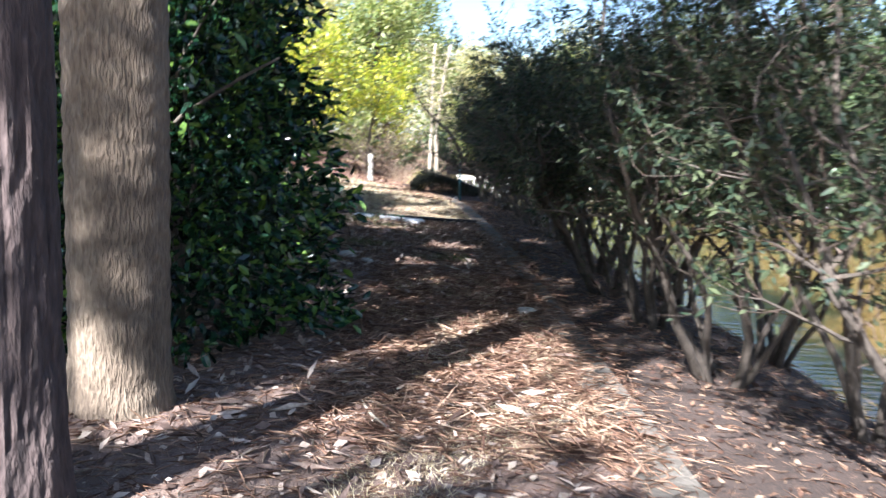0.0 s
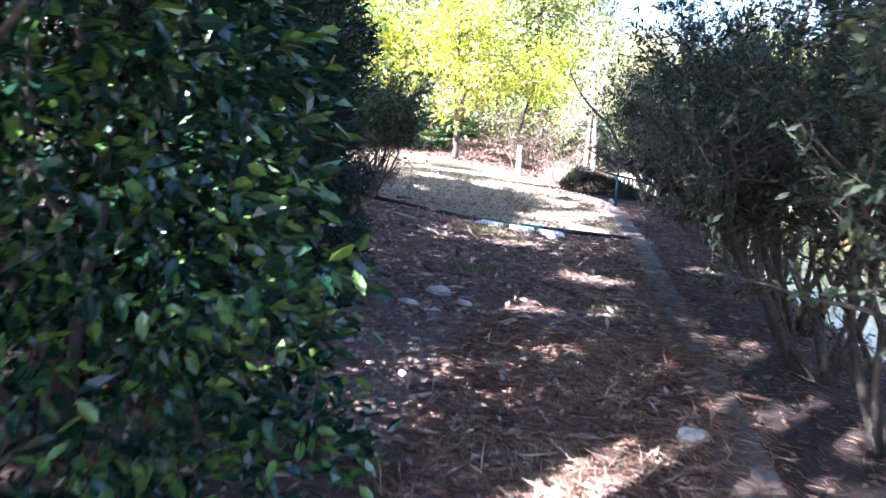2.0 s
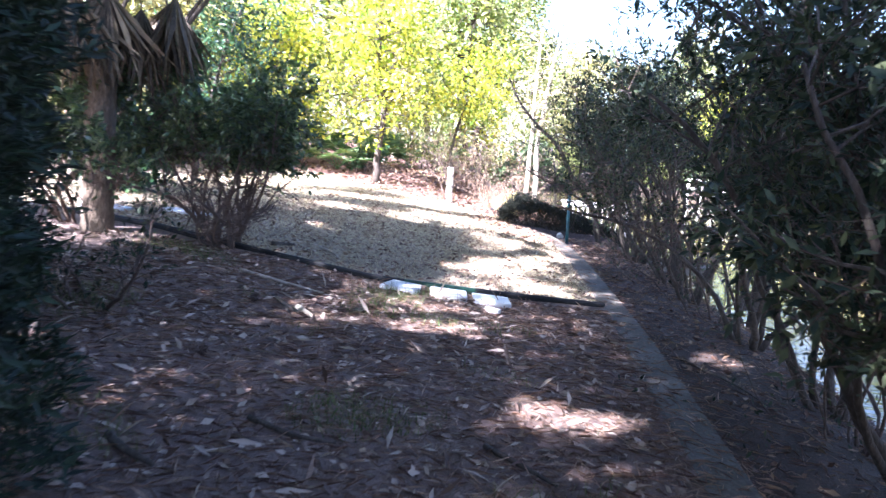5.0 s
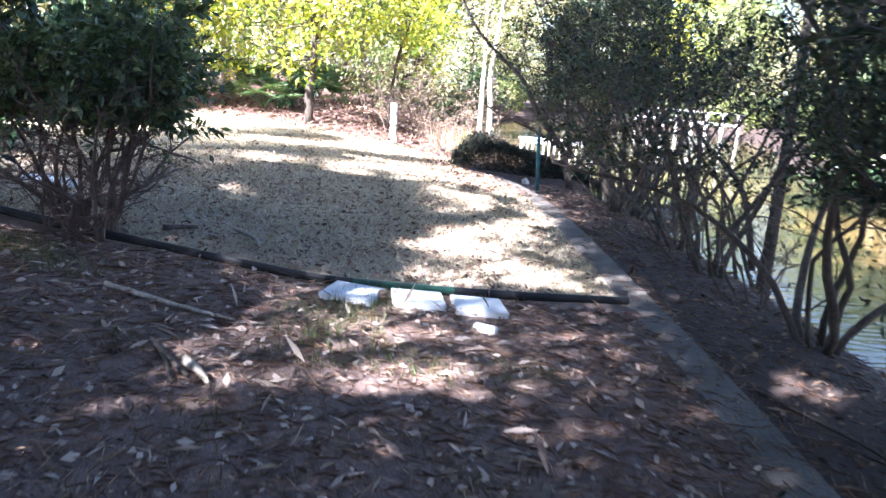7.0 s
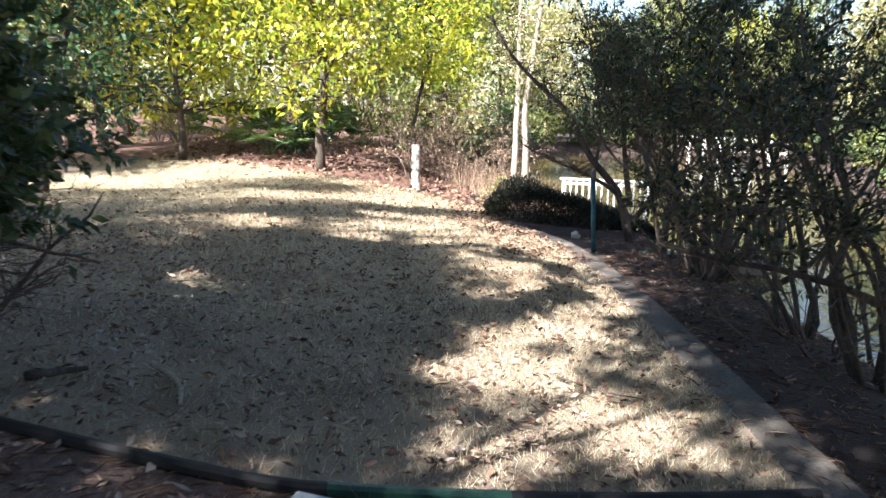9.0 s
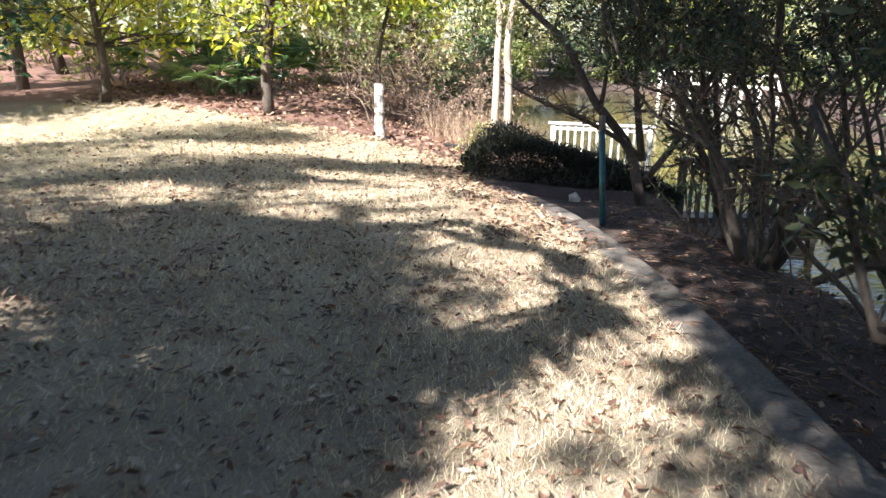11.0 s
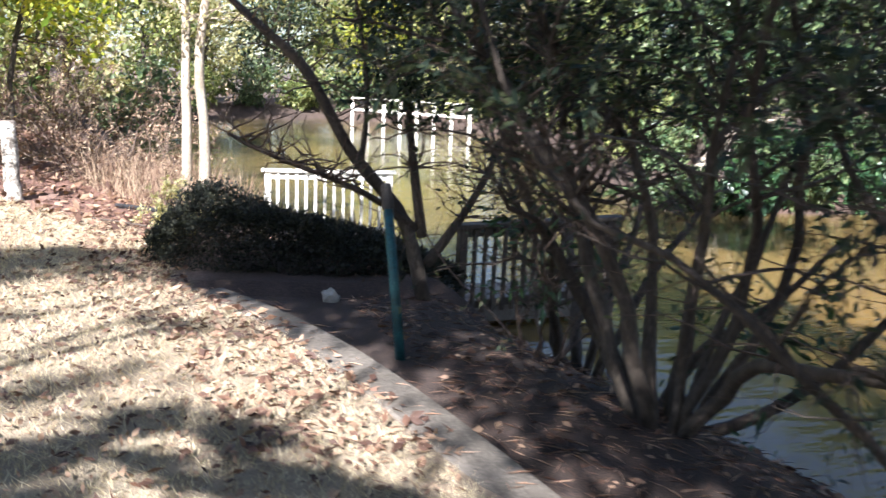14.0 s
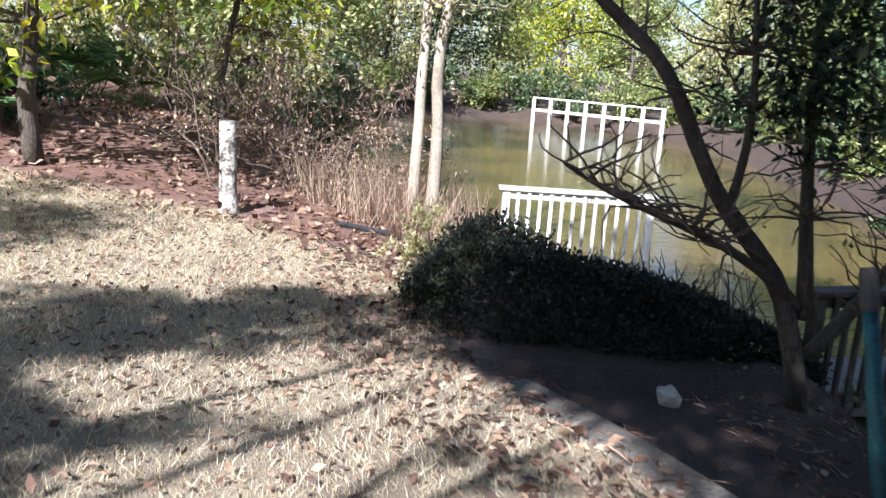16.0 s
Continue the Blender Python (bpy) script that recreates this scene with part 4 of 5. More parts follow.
def fan_palm(at, seed, size):
    rng = np.random.default_rng(seed)
    root = thing("palmetto", (at[0], at[1], gz(*at) - 0.02), "low fan-leaved palmetto on the mulch bed", "palm", "palmettos")
    for i in range(11):
        a = i * 2.4
        stalk, sr = grow(rng, (0, 0, 0), (np.cos(a), np.sin(a), rng.uniform(0.5, 1.6)), size, 0.012, 0.1, -0.05, 6, 0.6)
        out = unit(stalk[-1] - stalk[-3])
        side = unit(np.cross(out, [0, 0, 1.0]))
        sp = np.linspace(-1.8, 1.8, 24)
        D = np.cos(sp)[:, None] * out + np.sin(sp)[:, None] * side + [0, 0, -0.15]
        lv = leaves(np.repeat(stalk[-1][None], 24, 0), D, size * 0.62 * rng.uniform(0.8, 1.1, 24), 0.08, rng, False, 0.2)
        part("frond", joined([tube(stalk, sr, 4, cap=False), lv]), M["palmleaf"], root)


for i, (x, y, s) in enumerate(((-6.3, 31.0, 0.9), (-7.6, 32.4, 1.1), (-5.0, 37.0, 1.2), (-6.8, 38.5, 1.2), (-4.0, 38.5, 1.1))):
    fan_palm((x, y), 110 + i, s)

# woods behind the lawn
rng = np.random.default_rng(7)
WOODS = [(-7.75, 32.4, 9, 0.14, "palebark"), (-6.9, 44, 10, 0.16, "palebark"), (-3.2, 40, 9, 0.22, "bark"), (-5.2, 47, 11, 0.14, "palebark"), (-12, 34, 9, 0.16, "bark"), (-14, 40, 11, 0.2, "bark"), (-11, 45, 12, 0.2, "bark"), (-8, 52, 12, 0.2, "bark"), (-3.8, 53, 12, 0.18, "bark"), (-16, 30, 9, 0.18, "bark"), (-12, 26, 7, 0.14, "bark"), (-18, 48, 13, 0.22, "bark"), (-4.6, 61, 13, 0.2, "bark"), (-10, 62, 14, 0.2, "bark")]
for i, (x, y, tall, tr, bk) in enumerate(WOODS):
    pale = i % 3 == 1
    far_tree("woodland_tree", (x, y), 120 + i, "tall woodland tree with thin sunlit crown" if not pale else "pale-leaved woodland tree in winter sun", "tree", "paleleaf" if pale else "farleaf", tall=tall, trunk=tr, crown=3.4, low=0.22, clumps=95, per=66, size=0.25, bark=bk, group="woodland trees")
for i in range(20):
    x, y = -22 + i * 1.0 + rng.uniform(-0.6, 0.6), 39 + rng.uniform(-3, 14)
    stem_plant("understory_shrub", (x, y), 150 + i, "sunlit understory shrub with pale leaves in the woods", "shrub", "paleleaf" if i % 2 else "farleaf", count=6, tall=2.8, spread=0.7, radius=0.02, bare=0.15, branches=7, twigs=4, per=7, size=0.16, width=0.5, bark="twig", group="understory", far=True)

# far bank
for i, (x, y, tall) in enumerate(((-1, 64, 9), (2, 66, 10), (5.5, 67.5, 9), (9, 69, 11), (12.5, 67, 10), (16, 64, 10), (19, 60, 11), (21, 55, 10), (18.5, 50, 9), (22, 46, 11), (17, 42.5, 9), (22, 39, 10), (14.5, 37.5, 8), (19, 35, 10), (25, 36, 11), (24, 50, 12), (30, 31, 11), (30, 22, 11), (30, 12, 11), (29, 2, 11), (27, 66, 13), (12, 76, 14), (2, 77, 14), (20, 74, 14), (35, 45, 13))):
    tall = tall * 0.8 if y < 48 and x > 12 else tall
    far_tree("far_bank_tree", (x, y), 200 + i, "sunlit tree on the far pond bank", "tree", "shrubleaf" if y < 48 and x > 12 else ("farleaf", "paleleaf", "myrtle", "farleaf", "yellowleaf")[i % 5], tall=tall, trunk=0.16, crown=3.6, low=0.12, clumps=90, per=60, size=0.28, bark="bark", group="far bank trees")
for i, (x, y) in enumerate(((-0.5, 61.5), (2.0, 63.6), (4.5, 64.4), (7.5, 66), (10.5, 66), (16.2, 57), (16.6, 52), (15.5, 47), (14, 42), (12.2, 38), (11.2, 34.8), (13.2, 33), (16, 33.0), (19.5, 32.6), (23, 30.6), (8.5, 67), (12.4, 63.4), (14.8, 60.5), (17.6, 55), (18, 48), (16.5, 44.5), (15, 39.5), (10.2, 32.5), (11.6, 32.0), (13.0, 31.75), (14.4, 31.75), (15.8, 31.75), (17.2, 31.7), (18.6, 31.4), (20.0, 30.8), (-0.8, 57), (-2.2, 52), (-2.0, 47), (14.6, 34.5), (17.5, 34))):
    stem_plant("waterside_shrub", (x, y), 230 + i, "leafy waterside shrub hanging over the far bank", "shrub", ("darkleaf" if y < 36 else "farleaf") if i % 2 else "shrubleaf", count=9, tall=1.3 if y < 36 else 2.4, spread=0.8, radius=0.02, bare=0.05, branches=9, twigs=5, per=8, size=0.2, width=0.5, bark="twig", group="waterside shrubs", droop=0.2, far=True)

# the wood's far rows
for i in range(24):
    a = radians(150 - i * 6.5)
    d = 82 + 9 * (i % 3)
    far_tree("distant_tree", (4 + d * math.cos(a) * 0.8, 6 + d * math.sin(a)), 400 + i, "distant hazy woodland tree beyond the pond", "tree", "farleaf" if i % 2 else "paleleaf", tall=11.5, trunk=0.3, crown=5.5, low=0.05, clumps=70, per=46, size=0.6, group="distant trees")

# tall evergreen oaks added sunward, nearly all unseen, to shade path, bank and lawn
# openings cut in their crowns for chosen sun patches: ground centre and half widths
GAPS = [(-0.55, 6.9, 0.38, 0.7), (0.5, 5.3, 0.5, 0.8), (-0.45, 9.2, 0.28, 0.35), (0.25, 11.05, 0.36, 0.2), (0.48, 9.3, 0.16, 0.5), (0.2, 8.1, 0.22, 0.24), (-0.3, 8.4, 0.2, 0.35),
        (1.7, 5.0, 0.45, 0.8), (1.45, 13.5, 0.18, 0.22), (-2.35, 12.85, 0.2, 0.14), (-1.0, 13.6, 0.34, 0.07), (-0.75, 12.95, 0.26, 0.07), (-0.5, 4.0, 0.2, 0.25), (-0.9, 2.85, 0.25, 0.2), (1.3, 3.8, 0.5, 0.6), (-1.18, 3.84, 0.22, 0.28),
        (-3.1, 17.5, 0.3, 0.45), (-2.27, 17.47, 0.12, 0.12), (-3.55, 21.3, 0.4, 0.35), (-2.7, 28.0, 1.4, 0.9), (-2.4, 20.85, 0.28, 0.2), (-2.3, 23.4, 0.6, 0.28), (-0.6, 20.6, 0.6, 0.55), (-0.6, 17.4, 0.55, 0.4), (-0.72, 16.3, 0.42, 0.45), (-0.1, 15.5, 0.38, 0.4), (-0.7, 15.05, 0.3, 0.14),
        (-0.45, 19.8, 0.5, 0.3), (-1.0, 23.0, 0.8, 0.25), (-0.7, 22.0, 0.7, 0.2), (-1.9, 27.0, 0.9, 1.1), (-2.7, 26.0, 0.9, 1.0), (-1.4, 25.8, 0.6, 0.45), (-1.4, 23.6, 0.5, 0.32), (-1.8, 22.2, 0.7, 0.5), (-1.2, 21.0, 0.5, 0.35), (-0.1, 18.4, 0.45, 0.5)]


def in_gap(P):
    way = np.array(sun_way)
    g = P - (P[:, 2] / way[2])[:, None] * way
    rag = 1 + 0.25 * np.sin(7 * g[:, 0] + 3 * g[:, 1]) + 0.2 * np.sin(11 * g[:, 1] - 5 * g[:, 0])
    hit = np.zeros(len(P), bool)
    for x, y, a, b in GAPS:
        hit |= ((g[:, 0] - x) / (a + 0.09)) ** 2 + ((g[:, 1] - y) / (b + 0.09)) ** 2 < rag
    return hit


def oak(base, crown, r, rz, clumps, seed):
    rng = np.random.default_rng(seed)
    root = thing("shade_oak", (base[0], base[1], gz(*base) - 0.1), "tall dark-leaved evergreen oak with a high spreading crown added for shade", "tree", "oaks")
    c = np.array([crown[0] - base[0], crown[1] - base[1], crown[2] - root.location.z])
    P = smooth_line([(0, 0, 0), (0.0, 0.0, 2.0), (c[0] * 0.35, c[1] * 0.35, 4.0), (c[0] * 0.9, c[1] * 0.9, c[2] - 0.6), (c[0], c[1], c[2] + rz * 0.5)], 0.3)
    P = np.concatenate([[[0, 0, 0]], [[0, 0, 1.2]], P[P[:, 2] > 1.6]]) if len(P) < 4 else P
    P[:, 2] = np.linspace(0, c[2] + rz * 0.5, len(P))
    part("trunk", tube(P, np.linspace(0.09 if base[0] > 0 else 0.04, 0.02, len(P)), 10, 0.04, rng), M["bark"], root, smooth=True)
    limbs, LP, LD = [], [], []
    for i in range(clumps):
        u = unit(rng.standard_normal(3)) * rng.uniform(0, 1) ** 0.4 * [r, r, rz]
        start = P[int(len(P) * 0.72) + rng.integers(0, max(1, int(len(P) * 0.25)))]
        bp = np.stack([start + (c + u - start) * k for k in (0, 0.35, 0.7, 1)]) + rng.standard_normal((4, 3)) * [[0], [0.12], [0.12], [0.0]]
        along = np.concatenate([bp[k] + (bp[k + 1] - bp[k]) * np.linspace(0, 1, 6)[:, None] for k in range(3)])
        if i < 3 or not in_gap(along + np.array(root.location)).any():
            limbs.append(tube(bp, [0.03, 0.022, 0.014, 0.006], 4, cap=False))
        m = 95
        v = unit(rng.standard_normal((m, 3))) * rng.uniform(0, 1, (m, 1)) ** 0.5 * [0.62, 0.62, 0.4]
        LP.append(c + u + v)
        LD.append(v + rng.standard_normal((m, 3)) * 0.4)
    tagged(part("branchwork", joined(limbs), M["bark"], root), kind="stuff")
    LP, LD = np.concatenate(LP), np.concatenate(LD)
    # leaves that would shade a chosen sun patch are left out
    ok = ~in_gap(LP + np.array(root.location))
    LP, LD = LP[ok], LD[ok]
    tagged(part("crown", leaves(LP, LD, 0.17 * rng.uniform(0.6, 1.2, len(LP)), 0.5, rng), M["darkleaf"], root), kind="stuff")


SHADE_OAKS = [(-3.8, -2.5, -2.3, -0.8, 2.2, 50), (-4.4, 2.6, -2.2, 3.2, 2.2, 42), (-4.4, 6.4, -2.8, 7.0, 2.1, 85), (-3.8, 10.2, -2.8, 11.2, 2.1, 95), (-4.4, 9.0, -2.9, 9.1, 1.7, 65), (-4.8, 3.6, -3.4, 5.0, 1.7, 50), (-7.0, 15.6, -4.5, 15.8, 1.3, 45), (-6.4, 14.0, -2.7, 14.9, 2.0, 60), (-7.2, 17.0, -3.3, 17.6, 2.0, 80),
        (-6.0, 2.0, -5.2, 2.4, 2.6, 20), (-7.9, 8.2, -7.3, 8.6, 1.7, 44), (-6.6, -3.4, -6.3, -3.0, 1.2, 18), (-7.6, 5.0, -7.0, 5.2, 2.5, 60), (-8.8, 8.8, -8.3, 9.2, 2.7, 95), (-11, 13, -10.5, 13.2, 2.6, 60), (-7.8, -3.6, -7.4, -3.2, 2.0, 50), (-5.4, -2.8, -4.9, -2.4, 1.9, 8), (-8.2, 0.8, -7.5, 1.2, 2.4, 60),
        (-6.0, -6.6, -5.5, -6.0, 2.2, 62), (-11.5, 24, -11.0, 24.4, 1.8, 35), (-7.2, 12.8, -6.7, 13.2, 1.7, 13), (-9.6, 18.0, -8.6, 18.6, 1.5, 16),
        (-7.4, 7.0, -6.8, 7.4, 1.7, 55), (-8.0, 10.8, -7.2, 11.0, 1.5, 40), (-8.4, 16.0, -6.9, 16.1, 1.2, 30), (-8.8, 14.4, -7.8, 14.6, 1.0, 22),
        (-6.2, 13.2, -0.7, 14.0, 1.8, 65), (-7.0, 17.4, -0.8, 17.6, 1.9, 75), (3.45, 19.6, 4.0, 20.7, 1.7, 60), (-5.4, 10.4, -0.8, 10.6, 1.9, 70), (-5.6, 6.2, -0.7, 7.2, 2.0, 70), (-5.2, 3.8, -0.9, 4.2, 1.8, 50), (-5.4, 1.2, -4.7, 1.7, 1.5, 40), (-5.0, 2.6, -4.1, 3.2, 1.3, 40), (-7.4, 18.2, -2.0, 18.9, 1.4, 50)]
for i, (bx, by, cx, cy, r, k) in enumerate(SHADE_OAKS):
    oak((bx, by), (cx, cy, 7.6), r, 1.6, k, 300 + i)


# ---- landing and docks ----
def railing(root, a, b, z0, tall, wood, pickets, post=0.09):
    """Posts, rails and pickets between two plan points."""
    a, b = Vector((*a, z0)), Vector((*b, z0))
    d = b - a
    L = d.length
    turn = Matrix.Translation(a) @ Matrix.Rotation(math.atan2(d.y, d.x), 4, "Z")
    def put(name, box, c=0.006):
        v, f = block(*box, c)
        part(name, ([tuple(turn @ Vector(p)) for p in v], f), M[wood], root)
    for x in (0, L):
        put("post", (x - post / 2, -post / 2, -1.2, x + post / 2, post / 2, tall - 0.03))
    put("cap_rail", (-0.09, -0.08, tall - 0.03, L + 0.09, 0.08, tall + 0.012))
    put("top_rail", (post / 2, -0.02, tall - 0.13, L - post / 2, 0.02, tall - 0.035))
    put("bottom_rail", (post / 2, -0.02, 0.10, L - post / 2, 0.02, 0.18))
    for i in range(pickets):
        x = post / 2 + (L - post) * (i + 0.7) / (pickets + 0.4)
        put("picket", (x - 0.02, -0.055, 0.06, x + 0.02, -0.021, tall - 0.05), 0.003)


landing = thing("dock_railing", (0, 0, 0), "weathered white wooden landing railing with upright pickets over the pond", "railing")
railing(landing, (0.65, 28.95), (2.36, 28.72), -0.88, 1.0, "whitewood", 12)
landing2 = thing("dock_railing", (0, 0, 0), "dark weathered wooden picket railing above the pond bank", "railing")
railing(landing2, (2.0, 24.85), (3.95, 25.15), -0.92, 0.98, "darkwood", 15)
for name, x0, x1, y0, y1, label in (("landing_deck", 0.6, 2.45, 28.85, 29.9, "grey plank landing deck over the water"), ("landing_deck", 1.95, 4.05, 25.22, 26.1, "grey plank gangway deck behind the dark railing")):
    deck = thing(name, (0, 0, 0), label, "deck")
    k = int((x1 - x0) / 0.145)
    for i in range(k):
        part("plank", block(x0 + i * 0.145, y0, -0.93, x0 + i * 0.145 + 0.138, y1, -0.895, 0.004), M["greywood"], deck)
    for y in (y0 + 0.05, y1 - 0.05):
        part("stringer", block(x0, y - 0.02, -1.1, x1, y + 0.02, -0.934, 0.004), M["greywood"], deck)
        for x in (x0 + 0.08, x1 - 0.08):
            part("pile", tube([(x, y, -2.2), (x, y, -0.94)], [0.06, 0.055], 8), M["greywood"], deck)

# teal-painted post by the kerb
pole = thing("metal_post", (0.54, 22.15, gz(0.54, 22.15) - 0.02), "slightly leaning post with flaking teal paint beside the kerb", "post")
part("shaft", tube([(0, 0, 0), (-0.015, 0.16, 0.5), (-0.026, 0.30, 0.94)], [0.033, 0.032, 0.031], 10), M["teal"], pole, smooth=True)
part("cap", tube([(-0.026, 0.30, 0.94), (-0.029, 0.345, 1.07), (-0.03, 0.355, 1.10)], [0.037, 0.037, 0.03], 10), M["rust"], pole, "dark metal cap")

# white-posted dock on the far bank
dock = thing("far_dock", (0, 0, 0), "white-posted wooden dock along the far bank", "dock")
A, B = Vector((9.6, 60.8)), Vector((15.5, 53.5))
for i in range(8):
    p = A.lerp(B, i / 9)
    part("post", block(p.x - 0.08, p.y - 0.08, -2.2, p.x + 0.08, p.y + 0.08, 0.30, 0.01), M["whitewood"], dock)
    if i < 7:
        q = A.lerp(B, (i + 1) / 9)
        for z0, z1, w in ((0.23, 0.30, 0.07), (-0.42, -0.28, 0.04)):
            d = (q - p).normalized()
            s = Vector((-d.y, d.x)) * w
            e0, e1 = p + d * 0.09, q - d * 0.09
            V = [(*(e0 + s), z0), (*(e0 - s), z0), (*(e1 - s), z0), (*(e1 + s), z0), (*(e0 + s), z1), (*(e0 - s), z1), (*(e1 - s), z1), (*(e1 + s), z1)]
            part("rail", (V, [(3, 2, 1, 0), (4, 5, 6, 7), (0, 1, 5, 4), (1, 2, 6, 5), (2, 3, 7, 6), (3, 0, 4, 7)]), M["whitewood"], dock)

# grey bulkhead on the near side of the far bank
bulk = thing("bulkhead", (0, 0, 0), "low grey timber bulkhead along the far bank", "bulkhead")
for i in range(14):
    x = 12.6 + i * 0.62
    part("board", block(x, 32.1, -1.7, x + 0.6, 32.22, -0.35 + 0.02 * (i % 3), 0.01), M["greywood"], bulk)
part("cap_board", block(12.5, 32.0, -0.30, 21.4, 32.3, -0.22, 0.01), M["whitewood"], bulk, "pale cap board")


def fallen(at):
    rng = np.random.default_rng(95)
    root = thing("fallen_tree", (at[0], at[1], WATER), "bleached fallen tree leaning out of the pond", "tree")
    for P, r in (([(-0.6, -0.5, -0.3), (0.3, 0.2, 0.4), (1.5, 1.0, 1.0), (2.7, 1.6, 1.7), (4.0, 2.2, 2.3)], 0.16), ([(2.3, 1.4, -0.2), (2.4, 1.4, 0.8), (2.6, 1.5, 2.0)], 0.10), ([(2.6, 1.55, 1.6), (3.4, 1.5, 1.9), (4.4, 1.4, 2.1)], 0.07), ([(2.5, 1.5, 1.4), (3.5, 1.9, 1.45), (4.2, 2.2, 1.4)], 0.06)):
        Q = smooth_line(P, 0.15)
        part("limb", tube(Q, np.linspace(r, r * 0.5, len(Q)), 9, 0.05, rng), M["palebark"], root, smooth=True)


fallen((10.2, 32.6))

# ---- loose things on the ground ----
def paver(x0, y0, w, d, turn, label):
    z = gz(x0, y0)
    ob = part("paver", block(-w / 2, -d / 2, -0.03, w / 2, d / 2, 0.03, 0.006), M["paver"], None)
    ob.matrix_world = pose(x0, y0, z + 0.012, -1.0, 3.0, turn)
    return tagged(ob, label, "paver", "pavers by the lawn edging")


paver(-1.32, 14.20, 0.36, 0.37, -10, "square pale concrete paver set against the lawn edging")
paver(-0.88, 14.27, 0.36, 0.38, 8, "square pale concrete paver set against the lawn edging")
paver(-0.46, 14.32, 0.36, 0.38, 8, "square pale concrete paver set against the lawn edging")
paver(-0.42, 13.80, 0.15, 0.06, -18, "broken corner of a pale paver on the soil")


paver(-4.62, 16.55, 0.62, 0.30, -8, "long pale concrete slab behind the twiggy shrub")
paver(-5.5, 16.15, 0.62, 0.30, -8, "long pale concrete slab behind the twiggy shrub")


def scatter(n, x0, x1, y0, y1, seed, test):
    r = np.random.default_rng(seed)
    x, y = r.uniform(x0, x1, n), r.uniform(y0, y1, n)
    ok = test(x, y)
    x, y = x[ok], y[ok]
    return np.stack([x, y, height(x, y)], 1), r


def strew(name, P, r, size, width, mat_name, label, lift=0.012, flat=0.28):
    n = len(P)
    D = np.stack([r.standard_normal(n), r.standard_normal(n), r.standard_normal(n) * flat], 1)
    V = leaves(P + [0, 0, lift], D, size * r.uniform(0.5, 1.4, n), width, r)
    ob = part(name, V, M[mat_name], None)
    return tagged(ob, label, name.replace("_", " "), kind="stuff")


on_soil = lambda x, y: (y < lawn_edge(x) - 0.02) & (x < curb_x(y) - 0.3)
on_lawn = lambda x, y: (y > lawn_edge(x) + 0.03) & (y < lawn_far(x)) & (x < curb_x(y) - 0.31)
on_bank = lambda x, y: (x > curb_x(y) + 0.02) & (pond_gap(x, y) > 0.05) & (y < 26)
on_kerb = lambda x, y: (np.abs(x - curb_x(y) + 0.15) < 0.22) & (y < 23.8)

P, r = scatter(16000, -5, 1.3, -1, 14.6, 401, on_soil)
strew("leaf_litter", P, r, 0.06, 0.5, "pathleaf", "dead brown leaves strewn over the soil path")
P, r = scatter(60000, -4, 1.3, -0.5, 14.6, 402, on_soil)
strew("needle_litter", P, r, 0.13, 0.02, "needle", "brown pine needles strewn over the path", 0.008, 0.12)
P, r = scatter(2600, -4.5, 1.0, 2, 14.4, 414, on_soil)
strew("strap_leaf_litter", P, r, 0.15, 0.17, "pathleaf", "long pale dead strap leaves strewn over the path", 0.016, 0.2)
P, r = scatter(16000, -0.6, 1.6, 3.4, 8.6, 415, lambda x, y: on_soil(x, y) | on_kerb(x, y))
strew("needle_carpet", P, r, 0.16, 0.022, "needle", "thick reddish carpet of pine needles on the path", 0.018, 0.15)
P, r = scatter(3200, -6.5, -0.3, 14.6, 19.5, 416, lambda x, y: on_lawn(x, y) & (y + 0.9 * x < 16.2))
strew("lawn_edge_litter", P, r, 0.055, 0.42, "pathleaf", "dead leaves lying thick on the shaded near lawn", 0.03, 0.3)
P, r = scatter(9000, 0.6, 4.4, 0, 26, 403, on_bank)
strew("bank_litter", P, r, 0.065, 0.45, "deadleaf", "dead leaves lying on the dark pond bank")
P, r = scatter(16000, 0.6, 3.4, 0, 24, 404, on_bank)
strew("bank_needles", P, r, 0.12, 0.022, "needle", "pine needles lying on the dark pond bank", 0.008, 0.15)
P, r = scatter(9000, -9, 0.6, 26, 37, 405, lambda x, y: (y > lawn_far(x) - 0.6) & (pond_gap(x, y) > 0.3))
strew("mulch_leaves", P, r, 0.12, 0.5, "deadleaf", "deep reddish-brown fallen leaves on the mulch bed", 0.02, 0.5)
P, r = scatter(5000, -7, 0.7, 14.6, 29, 406, on_lawn)
strew("lawn_leaves", P, r, 0.055, 0.5, "deadleaf", "scattered dead leaves on the dry lawn", 0.03)
P, r = scatter(4500, -5.5, 0.7, 14.6, 19, 417, on_lawn)
strew("lawn_chaff", P, r, 0.05, 0.3, "deadleaf", "small dark leaf bits and chaff on the near lawn", 0.03, 0.5)
P, r = scatter(3500, -5.5, 0.7, 14.6, 21, 418, on_lawn)
strew("lawn_needles", P, r, 0.085, 0.03, "needle", "brown pine needles lying on the near lawn", 0.035, 0.25)
P, r = scatter(9000, -4.5, 0.7, 18.5, 29, 409, on_lawn)
strew("lawn_debris", P, r, 0.045, 0.4, "deadleaf", "small brown leaf bits caught in the dry grass", 0.03, 0.5)
P, r = scatter(7000, -3.2, 0.6, 20.5, 29, 407, lambda x, y: (x > curb_x(np.minimum(y, 24)) - 1.1) & (x < curb_x(y) - 0.2) & (pond_gap(x, y) > 1.0))
strew("edge_leaves", P, r, 0.07, 0.5, "deadleaf", "drift of reddish-brown leaves along the kerb", 0.03)
